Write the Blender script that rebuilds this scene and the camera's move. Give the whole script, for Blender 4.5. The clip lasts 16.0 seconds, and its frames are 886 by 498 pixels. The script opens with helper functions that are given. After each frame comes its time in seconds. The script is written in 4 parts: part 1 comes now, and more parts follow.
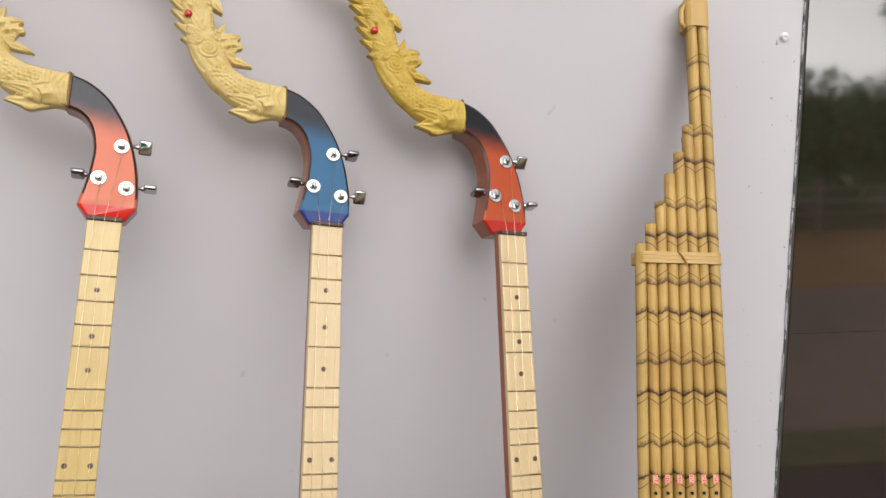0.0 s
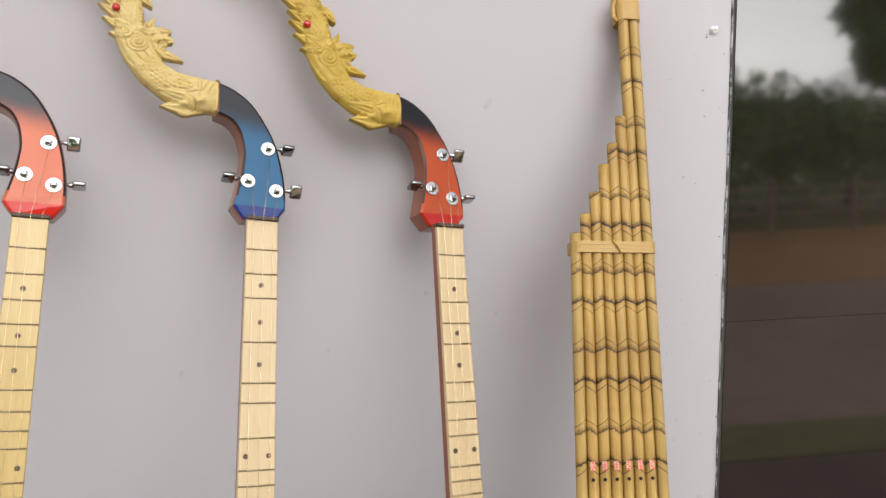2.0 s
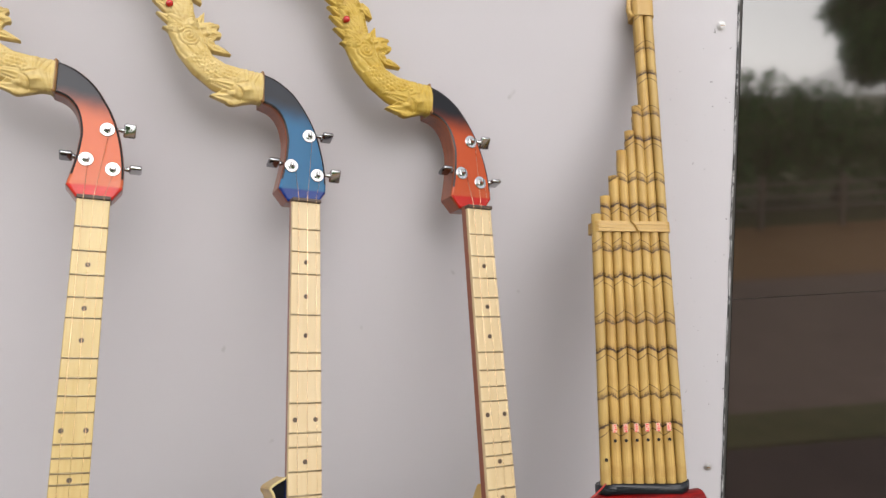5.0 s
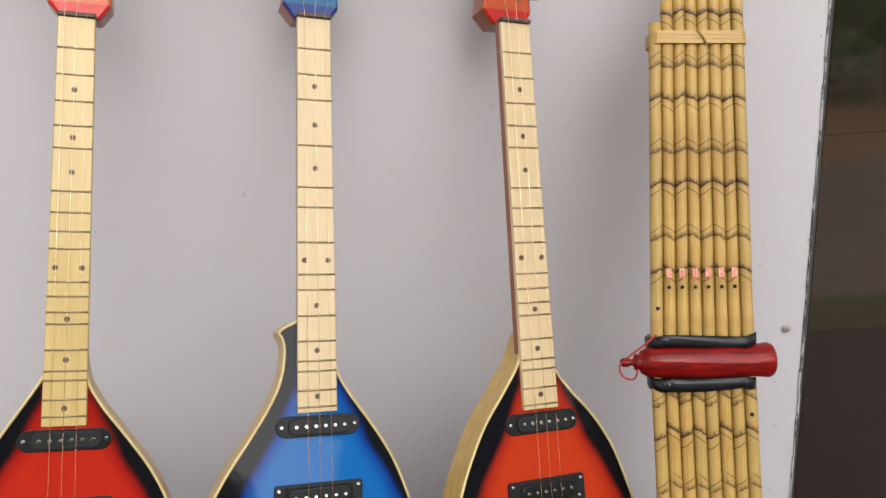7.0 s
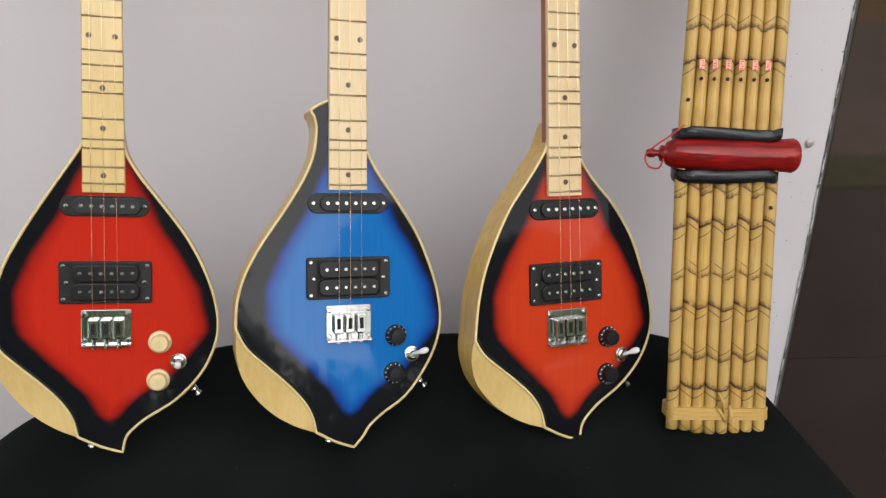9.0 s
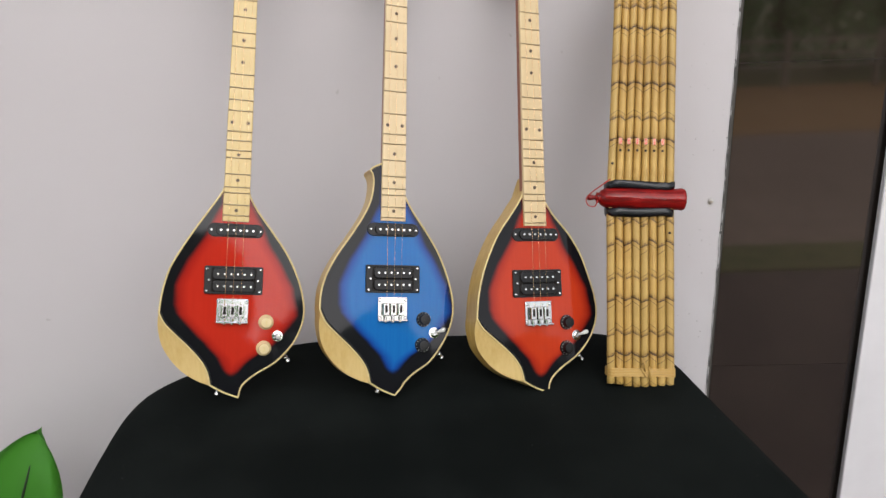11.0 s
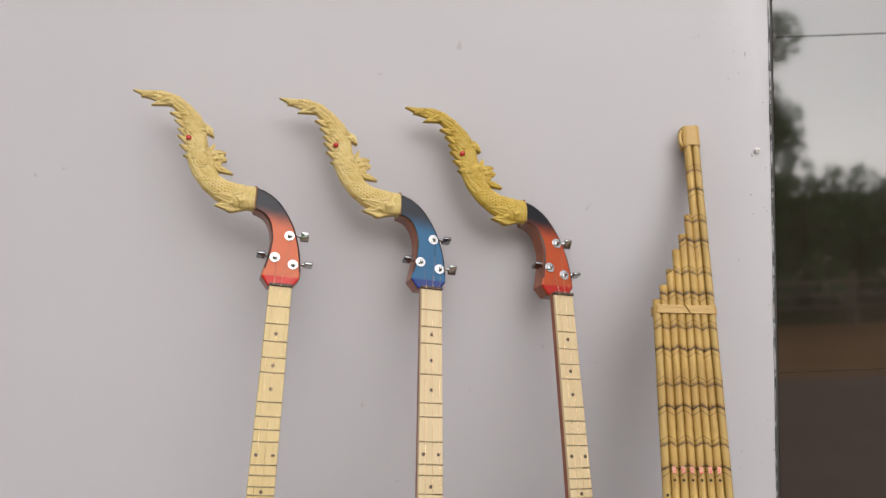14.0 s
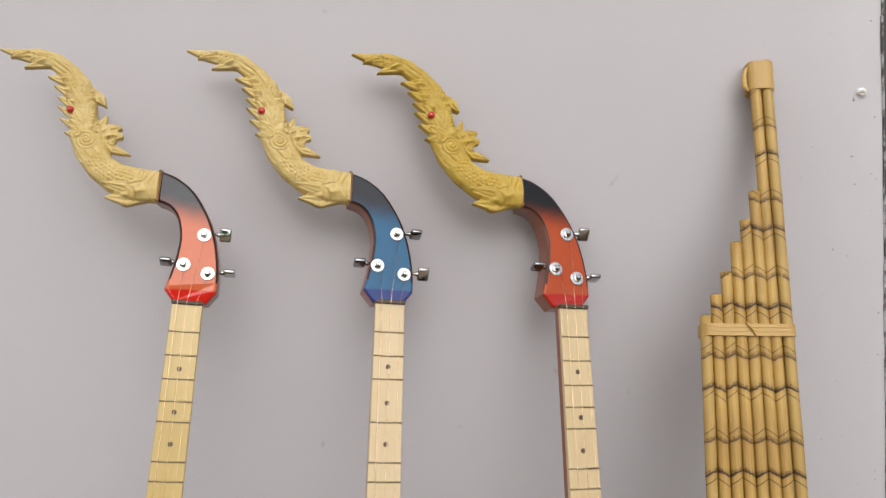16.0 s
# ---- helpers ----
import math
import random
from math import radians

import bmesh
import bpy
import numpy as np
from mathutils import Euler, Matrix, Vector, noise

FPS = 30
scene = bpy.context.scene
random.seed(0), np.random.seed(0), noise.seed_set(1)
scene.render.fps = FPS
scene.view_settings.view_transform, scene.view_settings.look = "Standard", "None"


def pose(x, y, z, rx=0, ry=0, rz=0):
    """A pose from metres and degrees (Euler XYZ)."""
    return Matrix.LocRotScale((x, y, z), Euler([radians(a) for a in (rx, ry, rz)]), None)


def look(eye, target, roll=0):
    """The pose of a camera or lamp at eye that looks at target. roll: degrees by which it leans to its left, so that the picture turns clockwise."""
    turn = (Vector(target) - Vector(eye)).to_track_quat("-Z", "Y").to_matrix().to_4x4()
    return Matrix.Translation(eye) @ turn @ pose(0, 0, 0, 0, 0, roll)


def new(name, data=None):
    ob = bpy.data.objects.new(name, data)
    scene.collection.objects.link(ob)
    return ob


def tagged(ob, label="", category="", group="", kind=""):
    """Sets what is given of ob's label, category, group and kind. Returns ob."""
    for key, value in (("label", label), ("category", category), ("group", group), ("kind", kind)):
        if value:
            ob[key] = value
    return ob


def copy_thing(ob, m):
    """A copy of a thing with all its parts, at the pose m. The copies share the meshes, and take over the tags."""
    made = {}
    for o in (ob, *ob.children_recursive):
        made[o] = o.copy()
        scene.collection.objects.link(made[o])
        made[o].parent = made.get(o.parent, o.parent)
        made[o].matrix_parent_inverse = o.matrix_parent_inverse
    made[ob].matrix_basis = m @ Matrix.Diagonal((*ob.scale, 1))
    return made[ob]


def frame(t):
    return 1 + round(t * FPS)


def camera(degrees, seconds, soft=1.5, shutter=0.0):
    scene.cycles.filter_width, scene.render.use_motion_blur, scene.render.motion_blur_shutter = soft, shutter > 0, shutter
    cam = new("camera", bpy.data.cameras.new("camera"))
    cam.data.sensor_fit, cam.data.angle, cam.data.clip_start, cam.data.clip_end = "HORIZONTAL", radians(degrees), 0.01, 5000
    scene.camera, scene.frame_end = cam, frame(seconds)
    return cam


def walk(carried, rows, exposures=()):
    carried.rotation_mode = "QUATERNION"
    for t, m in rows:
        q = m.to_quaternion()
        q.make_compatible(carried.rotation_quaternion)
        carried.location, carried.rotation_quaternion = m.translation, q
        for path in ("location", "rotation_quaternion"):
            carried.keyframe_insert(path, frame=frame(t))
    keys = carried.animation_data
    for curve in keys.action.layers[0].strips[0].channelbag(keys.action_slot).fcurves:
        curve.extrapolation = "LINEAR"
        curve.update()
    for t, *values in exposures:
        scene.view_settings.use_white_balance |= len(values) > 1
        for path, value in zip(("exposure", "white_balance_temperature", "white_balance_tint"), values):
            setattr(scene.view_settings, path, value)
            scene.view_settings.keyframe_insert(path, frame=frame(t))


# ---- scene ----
cam = camera(59.35, 16.0, soft=1.45)
PATH = [
    (0, (-0.0943, -0.0203, 1.506), (-0.0072, 1.9447, 1.1438), -1.66),
    (0.5, (-0.0902, -0.0171, 1.5095), (0.0258, 1.9455, 1.1426), -1.69),
    (1, (-0.0889, -0.0159, 1.5045), (0.0611, 1.9464, 1.1486), -1.28),
    (1.5, (-0.0795, -0.0225, 1.5048), (0.0617, 1.9413, 1.1531), -1.85),
    (2, (-0.0632, -0.0258, 1.4896), (0.1168, 1.9351, 1.1395), -2.12),
    (2.5, (-0.0721, -0.0298, 1.47), (0.0972, 1.9295, 1.1061), -2.37),
    (3, (-0.0715, -0.0297, 1.4983), (0.1286, 1.9126, 1.0652), -1.24),
    (5.3, (-0.1243, -0.0942, 1.469), (0.0814, 1.8643, 1.1198), -2.56),
    (5.5, (-0.1204, -0.0871, 1.4587), (0.0745, 1.8616, 1.053), -2.92),
    (6, (-0.0998, -0.0544, 1.4312), (0.0139, 1.8757, 0.9197), -4.3),
    (6.5, (-0.0645, -0.0274, 1.3984), (-0.0202, 1.8958, 0.8516), -4.33),
    (7, (-0.046, 0.0015, 1.3796), (-0.0928, 1.9071, 0.7745), -4.43),
    (7.5, (-0.0488, 0.0059, 1.3525), (-0.1315, 1.883, 0.6672), -3.74),
    (8, (-0.0579, -0.0021, 1.3383), (-0.1365, 1.8449, 0.5752), -3.13),
    (8.5, (-0.0678, -0.0228, 1.3227), (-0.1495, 1.7827, 0.4664), -2.75),
    (9, (-0.0709, -0.0433, 1.3086), (-0.1577, 1.7273, 0.3826), -2.95),
    (9.2, (-0.0762, -0.0568, 1.3048), (-0.1628, 1.711, 0.3734), -2.83),
    (11.3, (-0.0837, -0.5449, 1.3684), (-0.1475, 1.3652, 0.7788), -2.71),
    (11.5, (-0.0887, -0.5602, 1.3661), (-0.1431, 1.3659, 0.8303), -2.74),
    (12, (-0.1001, -0.5538, 1.3771), (-0.1304, 1.3938, 0.9232), -2.96),
    (12.5, (-0.103, -0.5178, 1.4353), (-0.1323, 1.4518, 1.0893), -2.77),
    (13, (-0.1068, -0.4913, 1.4744), (-0.1532, 1.4955, 1.2501), -3.47),
    (13.5, (-0.1276, -0.4466, 1.4942), (-0.1625, 1.5501, 1.384), -2.98),
    (14, (-0.1675, -0.3914, 1.5016), (-0.1651, 1.6061, 1.4017), -2.65),
    (14.5, (-0.1775, -0.3251, 1.5075), (-0.1416, 1.672, 1.4068), -3.44),
    (15, (-0.1087, -0.2119, 1.4997), (-0.137, 1.7841, 1.3755), -4.22),
    (15.5, (-0.0174, -0.0941, 1.5087), (-0.2192, 1.885, 1.3032), -4.41),
    (16, (-0.0013, -0.0314, 1.5355), (-0.2547, 1.9405, 1.3172), -4.6),
]
walk(cam, [(t, look(eye, target, roll)) for t, eye, target, roll in PATH],
     exposures=[(0, 0.72), (6.5, 0.76), (9, 0.75), (11.5, 0.66), (13, 0.53), (16, 0.53)])

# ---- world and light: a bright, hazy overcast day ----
SUN_EL, SUN_AZ = 34.0, 12.0          # the hazy sun stands high in front of the wall
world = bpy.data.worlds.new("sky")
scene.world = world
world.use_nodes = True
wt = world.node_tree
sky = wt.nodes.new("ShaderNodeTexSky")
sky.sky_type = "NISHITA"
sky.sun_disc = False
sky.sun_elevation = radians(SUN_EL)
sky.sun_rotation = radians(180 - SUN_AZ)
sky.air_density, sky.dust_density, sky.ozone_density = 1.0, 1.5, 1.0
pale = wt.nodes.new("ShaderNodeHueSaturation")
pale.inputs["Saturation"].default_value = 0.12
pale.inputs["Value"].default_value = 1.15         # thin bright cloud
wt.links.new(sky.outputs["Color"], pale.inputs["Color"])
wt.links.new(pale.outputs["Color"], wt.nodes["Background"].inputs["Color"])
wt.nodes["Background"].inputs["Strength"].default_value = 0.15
sun_data = bpy.data.lights.new("sun", "SUN")
sun_data.energy, sun_data.angle, sun_data.color = 1.45, radians(75), (1.0, 0.95, 0.925)
sun = new("sun", sun_data)
sun.matrix_world = look((6 * math.sin(radians(SUN_AZ)), -6 * math.cos(radians(SUN_AZ)), 6 * math.tan(radians(SUN_EL))), (0, 0, 0))


# ---- node helpers ----
class Nodes:
    """A small builder for one node material."""

    def __init__(self, name):
        self.mat = bpy.data.materials.new(name)
        self.mat.use_nodes = True
        self.tree = self.mat.node_tree
        self.bsdf = self.tree.nodes["Principled BSDF"]

    def node(self, kind, **sets):
        n = self.tree.nodes.new(kind)
        for k, v in sets.items():
            n.inputs[k].default_value = v
        return n

    def link(self, a, b):
        self.tree.links.new(a, b)

    def put(self, value, socket):
        if isinstance(value, (int, float)):
            socket.default_value = value
        elif isinstance(value, tuple):
            socket.default_value = (*value, 1.0)
        else:
            self.link(value, socket)

    def math(self, op, a, b=0.0, c=0.0):
        n = self.tree.nodes.new("ShaderNodeMath")
        n.operation = op
        for v, s in zip((a, b, c), n.inputs):
            self.put(v, s)
        return n.outputs[0]

    def mix(self, fac, a, b):
        n = self.tree.nodes.new("ShaderNodeMix")
        n.data_type = "RGBA"
        self.put(fac, n.inputs[0])
        self.put(a, n.inputs[6])
        self.put(b, n.inputs[7])
        return n.outputs[2]

    def coords(self, scale=(1, 1, 1), rot=(0, 0, 0)):
        c = self.tree.nodes.new("ShaderNodeTexCoord")
        m = self.tree.nodes.new("ShaderNodeMapping")
        m.inputs["Scale"].default_value = scale
        m.inputs["Rotation"].default_value = [radians(a) for a in rot]
        self.link(c.outputs["Object"], m.inputs["Vector"])
        return m.outputs["Vector"]

    def split(self, vec):
        n = self.tree.nodes.new("ShaderNodeSeparateXYZ")
        self.link(vec, n.inputs[0])
        return n.outputs

    def noise(self, scale, vec=None, detail=4.0, rough=0.55):
        n = self.node("ShaderNodeTexNoise", Scale=scale, Detail=detail, Roughness=rough)
        self.link(vec if vec is not None else self.coords(), n.inputs["Vector"])
        return n.outputs["Fac"]

    def ramp(self, fac, stops):
        n = self.tree.nodes.new("ShaderNodeValToRGB")
        e = n.color_ramp.elements
        while len(e) < len(stops):
            e.new(0.5)
        for el, (p, c) in zip(e, stops):
            el.position = p
            el.color = (c, c, c, 1) if isinstance(c, (int, float)) else (*c, 1)
        self.link(fac, n.inputs[0])
        return n.outputs[0]

    def step(self, v, lo, hi):
        n = self.tree.nodes.new("ShaderNodeMapRange")
        n.interpolation_type = "SMOOTHSTEP"
        self.put(v, n.inputs[0])
        n.inputs[1].default_value, n.inputs[2].default_value = lo, hi
        return n.outputs[0]

    def rand(self):
        return self.tree.nodes.new("ShaderNodeObjectInfo").outputs["Random"]

    def bump(self, height, strength=0.3, distance=0.002):
        b = self.node("ShaderNodeBump", Strength=strength, Distance=distance)
        self.link(height, b.inputs["Height"])
        self.link(b.outputs[0], self.bsdf.inputs["Normal"])

    def done(self, color, rough=0.5, metal=0.0, coat=0.0, ior=1.5, coat_rough=0.08, spec=0.5, coat_ior=1.5):
        self.put(color, self.bsdf.inputs["Base Color"])
        self.put(rough, self.bsdf.inputs["Roughness"])
        self.put(metal, self.bsdf.inputs["Metallic"])
        self.put(coat, self.bsdf.inputs["Coat Weight"])
        self.bsdf.inputs["Coat Roughness"].default_value = coat_rough
        self.bsdf.inputs["IOR"].default_value = ior
        self.bsdf.inputs["Coat IOR"].default_value = coat_ior
        self.bsdf.inputs["Specular IOR Level"].default_value = spec
        return self.mat


def simple(name, color, rough=0.5, metal=0.0, coat=0.0, vary=0.15, scale=60.0, bump=0.0, spec=0.5):
    """One colour with grain at two scales."""
    k = Nodes(name)
    fine, broad = k.noise(scale), k.noise(scale / 8, detail=2.0)
    f = k.math("MULTIPLY", k.math("ADD", fine, broad), 0.5)
    dark = tuple(c * (1 - vary) for c in color)
    light = tuple(min(1, c * (1 + vary)) for c in color)
    if bump:
        k.bump(fine, bump, 0.001)
    return k.done(k.mix(k.step(f, 0.3, 0.7), dark, light), k.math("ADD", k.math("MULTIPLY", broad, 0.12), rough - 0.06), metal, coat, spec=spec)


def wood(name, dark, light, along="Y", rough=0.4, coat=0.3, per=0.0):
    """Grain that runs along one axis of the part."""
    k = Nodes(name)
    sc = {"X": (6, 90, 90), "Y": (90, 6, 90), "Z": (90, 90, 6)}[along]
    vec = k.coords(sc)
    grain = k.noise(1.6, vec, 6.0, 0.6)
    cloud = k.noise(9.0, None, 2.0)
    f = k.math("ADD", k.math("MULTIPLY", grain, 0.7), k.math("MULTIPLY", cloud, 0.3))
    if per:
        f = k.math("ADD", f, k.math("MULTIPLY", k.math("SUBTRACT", k.rand(), 0.5), per))
    k.bump(grain, 0.08, 0.001)
    return k.done(k.mix(k.step(f, 0.28, 0.72), dark, light), rough, 0.0, coat, coat_rough=0.2)


# ---- materials ----
def wall_paint():
    k = Nodes("grey_wall_paint")
    fine, broad, dirt = k.noise(180.0), k.noise(1.3, None, 3.0), k.noise(26.0, None, 2.0)
    c = k.mix(k.step(broad, 0.3, 0.7), (0.468, 0.444, 0.462), (0.492, 0.468, 0.486))
    c = k.mix(k.math("MULTIPLY", k.step(dirt, 0.74, 0.8), 0.35), c, (0.25, 0.23, 0.21))
    # specks and scuffs gather along the column's edge
    x, y, z = k.split(k.coords())
    near = k.step(x, 0.30, 0.41)
    specks = k.math("MULTIPLY", k.step(k.noise(130.0, None, 2.0), 0.71, 0.76), near)
    c = k.mix(k.math("MULTIPLY", specks, 0.7), c, (0.10, 0.09, 0.085))
    scuff = k.math("MULTIPLY", k.step(k.noise(6.0, k.coords((1, 1, 0.4)), 4.0), 0.5, 0.7), near)
    c = k.mix(k.math("MULTIPLY", scuff, 0.6), c, (0.56, 0.545, 0.565))
    c = k.mix(k.math("MULTIPLY", k.step(x, 0.32, 0.41), 0.3), c, (0.575, 0.56, 0.585))
    c = k.mix(k.math("MULTIPLY", specks, 0.7), c, (0.10, 0.09, 0.085))
    k.bump(k.math("ADD", fine, k.math("MULTIPLY", scuff, 2.0)), 0.06, 0.0008)
    return k.done(c, k.math("ADD", k.math("MULTIPLY", broad, 0.1), 0.42))


def sealant_black():
    k = Nodes("ragged_dark_sealant")
    f = k.noise(60.0, k.coords((1, 1, 0.6)), 5.0, 0.7)
    return k.done(k.mix(k.step(f, 0.40, 0.56), (0.05, 0.05, 0.05), (0.42, 0.41, 0.42)), 0.7)


def polished_tile():
    k = Nodes("polished_dark_tile")
    cloud, grain = k.noise(5.0, None, 4.0), k.noise(220.0, None, 2.0)
    c = k.mix(k.step(cloud, 0.3, 0.7), (0.013, 0.009, 0.0075), (0.021, 0.015, 0.012))
    c = k.mix(k.math("MULTIPLY", k.step(grain, 0.72, 0.8), 0.25), c, (0.12, 0.11, 0.1))
    k.bump(k.noise(3.0, None, 1.0), 0.02, 0.004)
    return k.done(c, 0.045, ior=1.92)


def black_cloth():
    k = Nodes("black_table_cloth")
    x, y, z = k.split(k.coords())
    weave = k.math("MULTIPLY", k.math("SINE", k.math("MULTIPLY", x, 3500.0)), k.math("SINE", k.math("MULTIPLY", y, 3500.0)))
    lint = k.noise(260.0, None, 1.0)
    broad = k.noise(5.0, None, 3.0)
    c = k.mix(k.step(broad, 0.3, 0.7), (0.0040, 0.0052, 0.0050), (0.0075, 0.0092, 0.0088))
    c = k.mix(k.math("MULTIPLY", k.step(lint, 0.79, 0.83), 0.4), c, (0.2, 0.2, 0.2))
    k.bump(k.math("ADD", k.math("MULTIPLY", weave, 0.2), k.math("MULTIPLY", broad, 4.0)), 0.25, 0.002)
    m = k.done(c, 0.9)
    k.bsdf.inputs["Specular IOR Level"].default_value = 0.04
    return m


# half-widths of the bright field of the sunburst, from the neck end of the body to its tip
FIELD = [(0.0, 0.018), (0.12, 0.034), (0.22, 0.049), (0.32, 0.067), (0.40, 0.078), (0.48, 0.088), (0.59, 0.0925),
         (0.64, 0.090), (0.71, 0.075), (0.77, 0.060), (0.83, 0.044), (0.89, 0.022), (0.94, 0.010), (0.99, 0.0)]


def sunburst(name, bright, rim, field_edge):
    """Lacquered top: a bright field that fades to a black rim along the outline of the body (part axes, metres)."""
    k = Nodes(name)
    x, y, z = k.split(k.coords())
    along = k.math("DIVIDE", k.math("SUBTRACT", -0.395, y), 0.282)
    half = k.math("MULTIPLY", k.ramp(along, [(p, w * 10) for p, w in FIELD]), 0.1)
    wob = k.math("MULTIPLY", k.math("SUBTRACT", k.noise(14.0, None, 2.0), 0.5), 0.012)
    # the field swings a little to one side towards the tip
    middle = k.math("ADD", 0.003, k.math("MULTIPLY", k.math("MULTIPLY", k.step(along, 0.45, 0.76), k.step(along, 0.98, 0.80)), 0.012))
    gap = k.math("SUBTRACT", k.math("SUBTRACT", k.math("ABSOLUTE", k.math("SUBTRACT", x, middle)), k.math("ADD", wob, 0.003)), half)
    inner = k.math("MULTIPLY", k.step(gap, 0.0055, -0.0055), k.step(along, 1.0, 0.96))
    core = k.step(gap, 0.003, -0.022)
    grain = k.noise(2.0, k.coords((120, 5, 1)), 5.0)
    c = k.mix(core, field_edge, k.mix(k.math("MULTIPLY", grain, 0.35), bright, field_edge))
    c = k.mix(inner, rim, c)
    k.bump(k.math("ADD", grain, k.noise(40.0)), 0.05, 0.001)
    return k.done(c, 0.45, coat=0.36, coat_rough=0.04, spec=0.03, coat_ior=1.5)


def headstock_paint(name, bright, band, dark):
    """Lacquer from a dark end at the collar to the bright colour, with a deep band at the nut."""
    k = Nodes(name)
    x, y, z = k.split(k.coords())
    slant = k.math("ADD", y, k.math("MULTIPLY", x, 0.10))
    wob = k.math("MULTIPLY", k.noise(30.0, None, 2.0), 0.012)
    up = k.step(k.math("ADD", slant, wob), 0.100, 0.142)
    low = k.step(k.math("ADD", y, k.math("MULTIPLY", wob, 0.3)), 0.0225, 0.0195)
    c = k.mix(up, bright, dark)
    c = k.mix(low, c, band)
    k.bump(k.noise(50.0), 0.04, 0.001)
    return k.done(c, 0.45, coat=0.5, coat_rough=0.05, spec=0.03)


def carved_wood(name, base, deep, light):
    k = Nodes(name)
    grain = k.noise(2.0, k.coords((14, 60, 60)), 5.0)
    c = k.mix(k.step(k.math("ADD", grain, k.math("MULTIPLY", k.noise(30.0), 0.4)), 0.5, 0.95), base, light)
    c = k.mix(k.math("MULTIPLY", k.step(k.noise(70.0, None, 3.0), 0.56, 0.72), 0.45), c, deep)
    k.bump(k.noise(120.0), 0.1, 0.0008)
    return k.done(c, 0.5, coat=0.12, coat_rough=0.25, spec=0.3)


def bamboo(name, slope):
    """Dry cane with burnt node marks; slope: which way the marks climb round the pipe."""
    k = Nodes(name)
    x, y, z = k.split(k.coords())
    r = k.rand()
    wob = k.math("MULTIPLY", k.math("SUBTRACT", k.noise(160.0, None, 2.0), 0.5), 0.006)
    v = k.math("ADD", k.math("ADD", y, k.math("MULTIPLY", x, slope)), k.math("MULTIPLY", r, 0.005))
    vb = k.math("ADD", v, wob)
    vt = k.math("ADD", v, k.math("MULTIPLY", x, slope * 0.5))

    def line(shift, width, src):
        m = k.math("MODULO", k.math("ADD", src, shift), 0.0917)
        d = k.math("ABSOLUTE", k.math("SUBTRACT", m, 0.04585))
        return k.step(d, width, width * 0.35)

    teeth = k.step(k.noise(1.0, k.coords((900, 130, 300)), 2.0), 0.38, 0.52)
    m1 = k.math("MULTIPLY", line(0.1104, 0.0021, vb), 0.95)
    t1 = k.math("MULTIPLY", k.math("MULTIPLY", line(0.1085, 0.0032, vb), teeth), 0.6)
    m2 = k.math("MULTIPLY", line(0.0759, 0.0017, vb), 0.8)
    t2 = k.math("MULTIPLY", k.math("MULTIPLY", line(0.0742, 0.0028, vb), teeth), 0.55)
    th1 = k.math("MULTIPLY", line(0.1197, 0.0011, vt), 0.7)
    th2 = k.math("MULTIPLY", line(0.0666, 0.0011, vt), 0.65)
    burn = m1
    for other in (t1, m2, t2, th1, th2):
        burn = k.math("MAXIMUM", burn, other)
    gaps = k.step(k.noise(70.0, None, 3.0), 0.24, 0.42)
    burn = k.math("MULTIPLY", burn, gaps)
    # no rings between the windchest and the finger holes
    burn = k.math("MULTIPLY", burn, k.math("MAXIMUM", k.step(y, 0.352, 0.358), k.step(y, 0.290, 0.286)))
    fibre = k.noise(2.0, k.coords((500, 9, 500)), 4.0)
    cloud = k.noise(11.0, None, 3.0)
    c = k.mix(k.step(k.math("ADD", k.math("MULTIPLY", fibre, 0.5), k.math("MULTIPLY", cloud, 0.5)), 0.3, 0.7), (0.30, 0.165, 0.038), (0.52, 0.335, 0.095))
    c = k.mix(k.math("MULTIPLY", k.step(r, 0.3, 0.8), 0.45), c, (0.37, 0.26, 0.085))
    halo = k.math("MAXIMUM", line(0.1084, 0.010, vb), line(0.0739, 0.009, vb))
    c = k.mix(k.math("MULTIPLY", halo, 0.2), c, (0.24, 0.115, 0.025))
    c = k.mix(burn, c, (0.032, 0.010, 0.003))
    k.bump(k.math("SUBTRACT", k.math("MULTIPLY", fibre, 0.3), burn), 0.15, 0.0008)
    return k.done(c, 0.48, coat=0.08, coat_rough=0.3, spec=0.35)


def red_lacquer():
    k = Nodes("dark_red_lacquer")
    streak = k.noise(3.0, k.coords((8, 60, 60)), 4.0)
    return k.done(k.mix(k.step(streak, 0.35, 0.65), (0.11, 0.003, 0.003), (0.23, 0.006, 0.005)), 0.5, coat=0.4, coat_rough=0.03, spec=0.05)


def leafy(name, a, b, rough=0.5):
    k = Nodes(name)
    n = k.tree.nodes.new("ShaderNodeNewGeometry").outputs["Random Per Island"]
    return k.done(k.mix(n, a, b), rough)


def ground_mat(name, a, b, scale, rough=0.9):
    k = Nodes(name)
    f, g = k.noise(scale, None, 6.0, 0.65), k.noise(scale / 12, None, 3.0)
    c = k.mix(k.step(k.math("ADD", k.math("MULTIPLY", f, 0.5), k.math("MULTIPLY", g, 0.5)), 0.3, 0.7), a, b)
    k.bump(f, 0.5, 0.01)
    return k.done(c, rough)


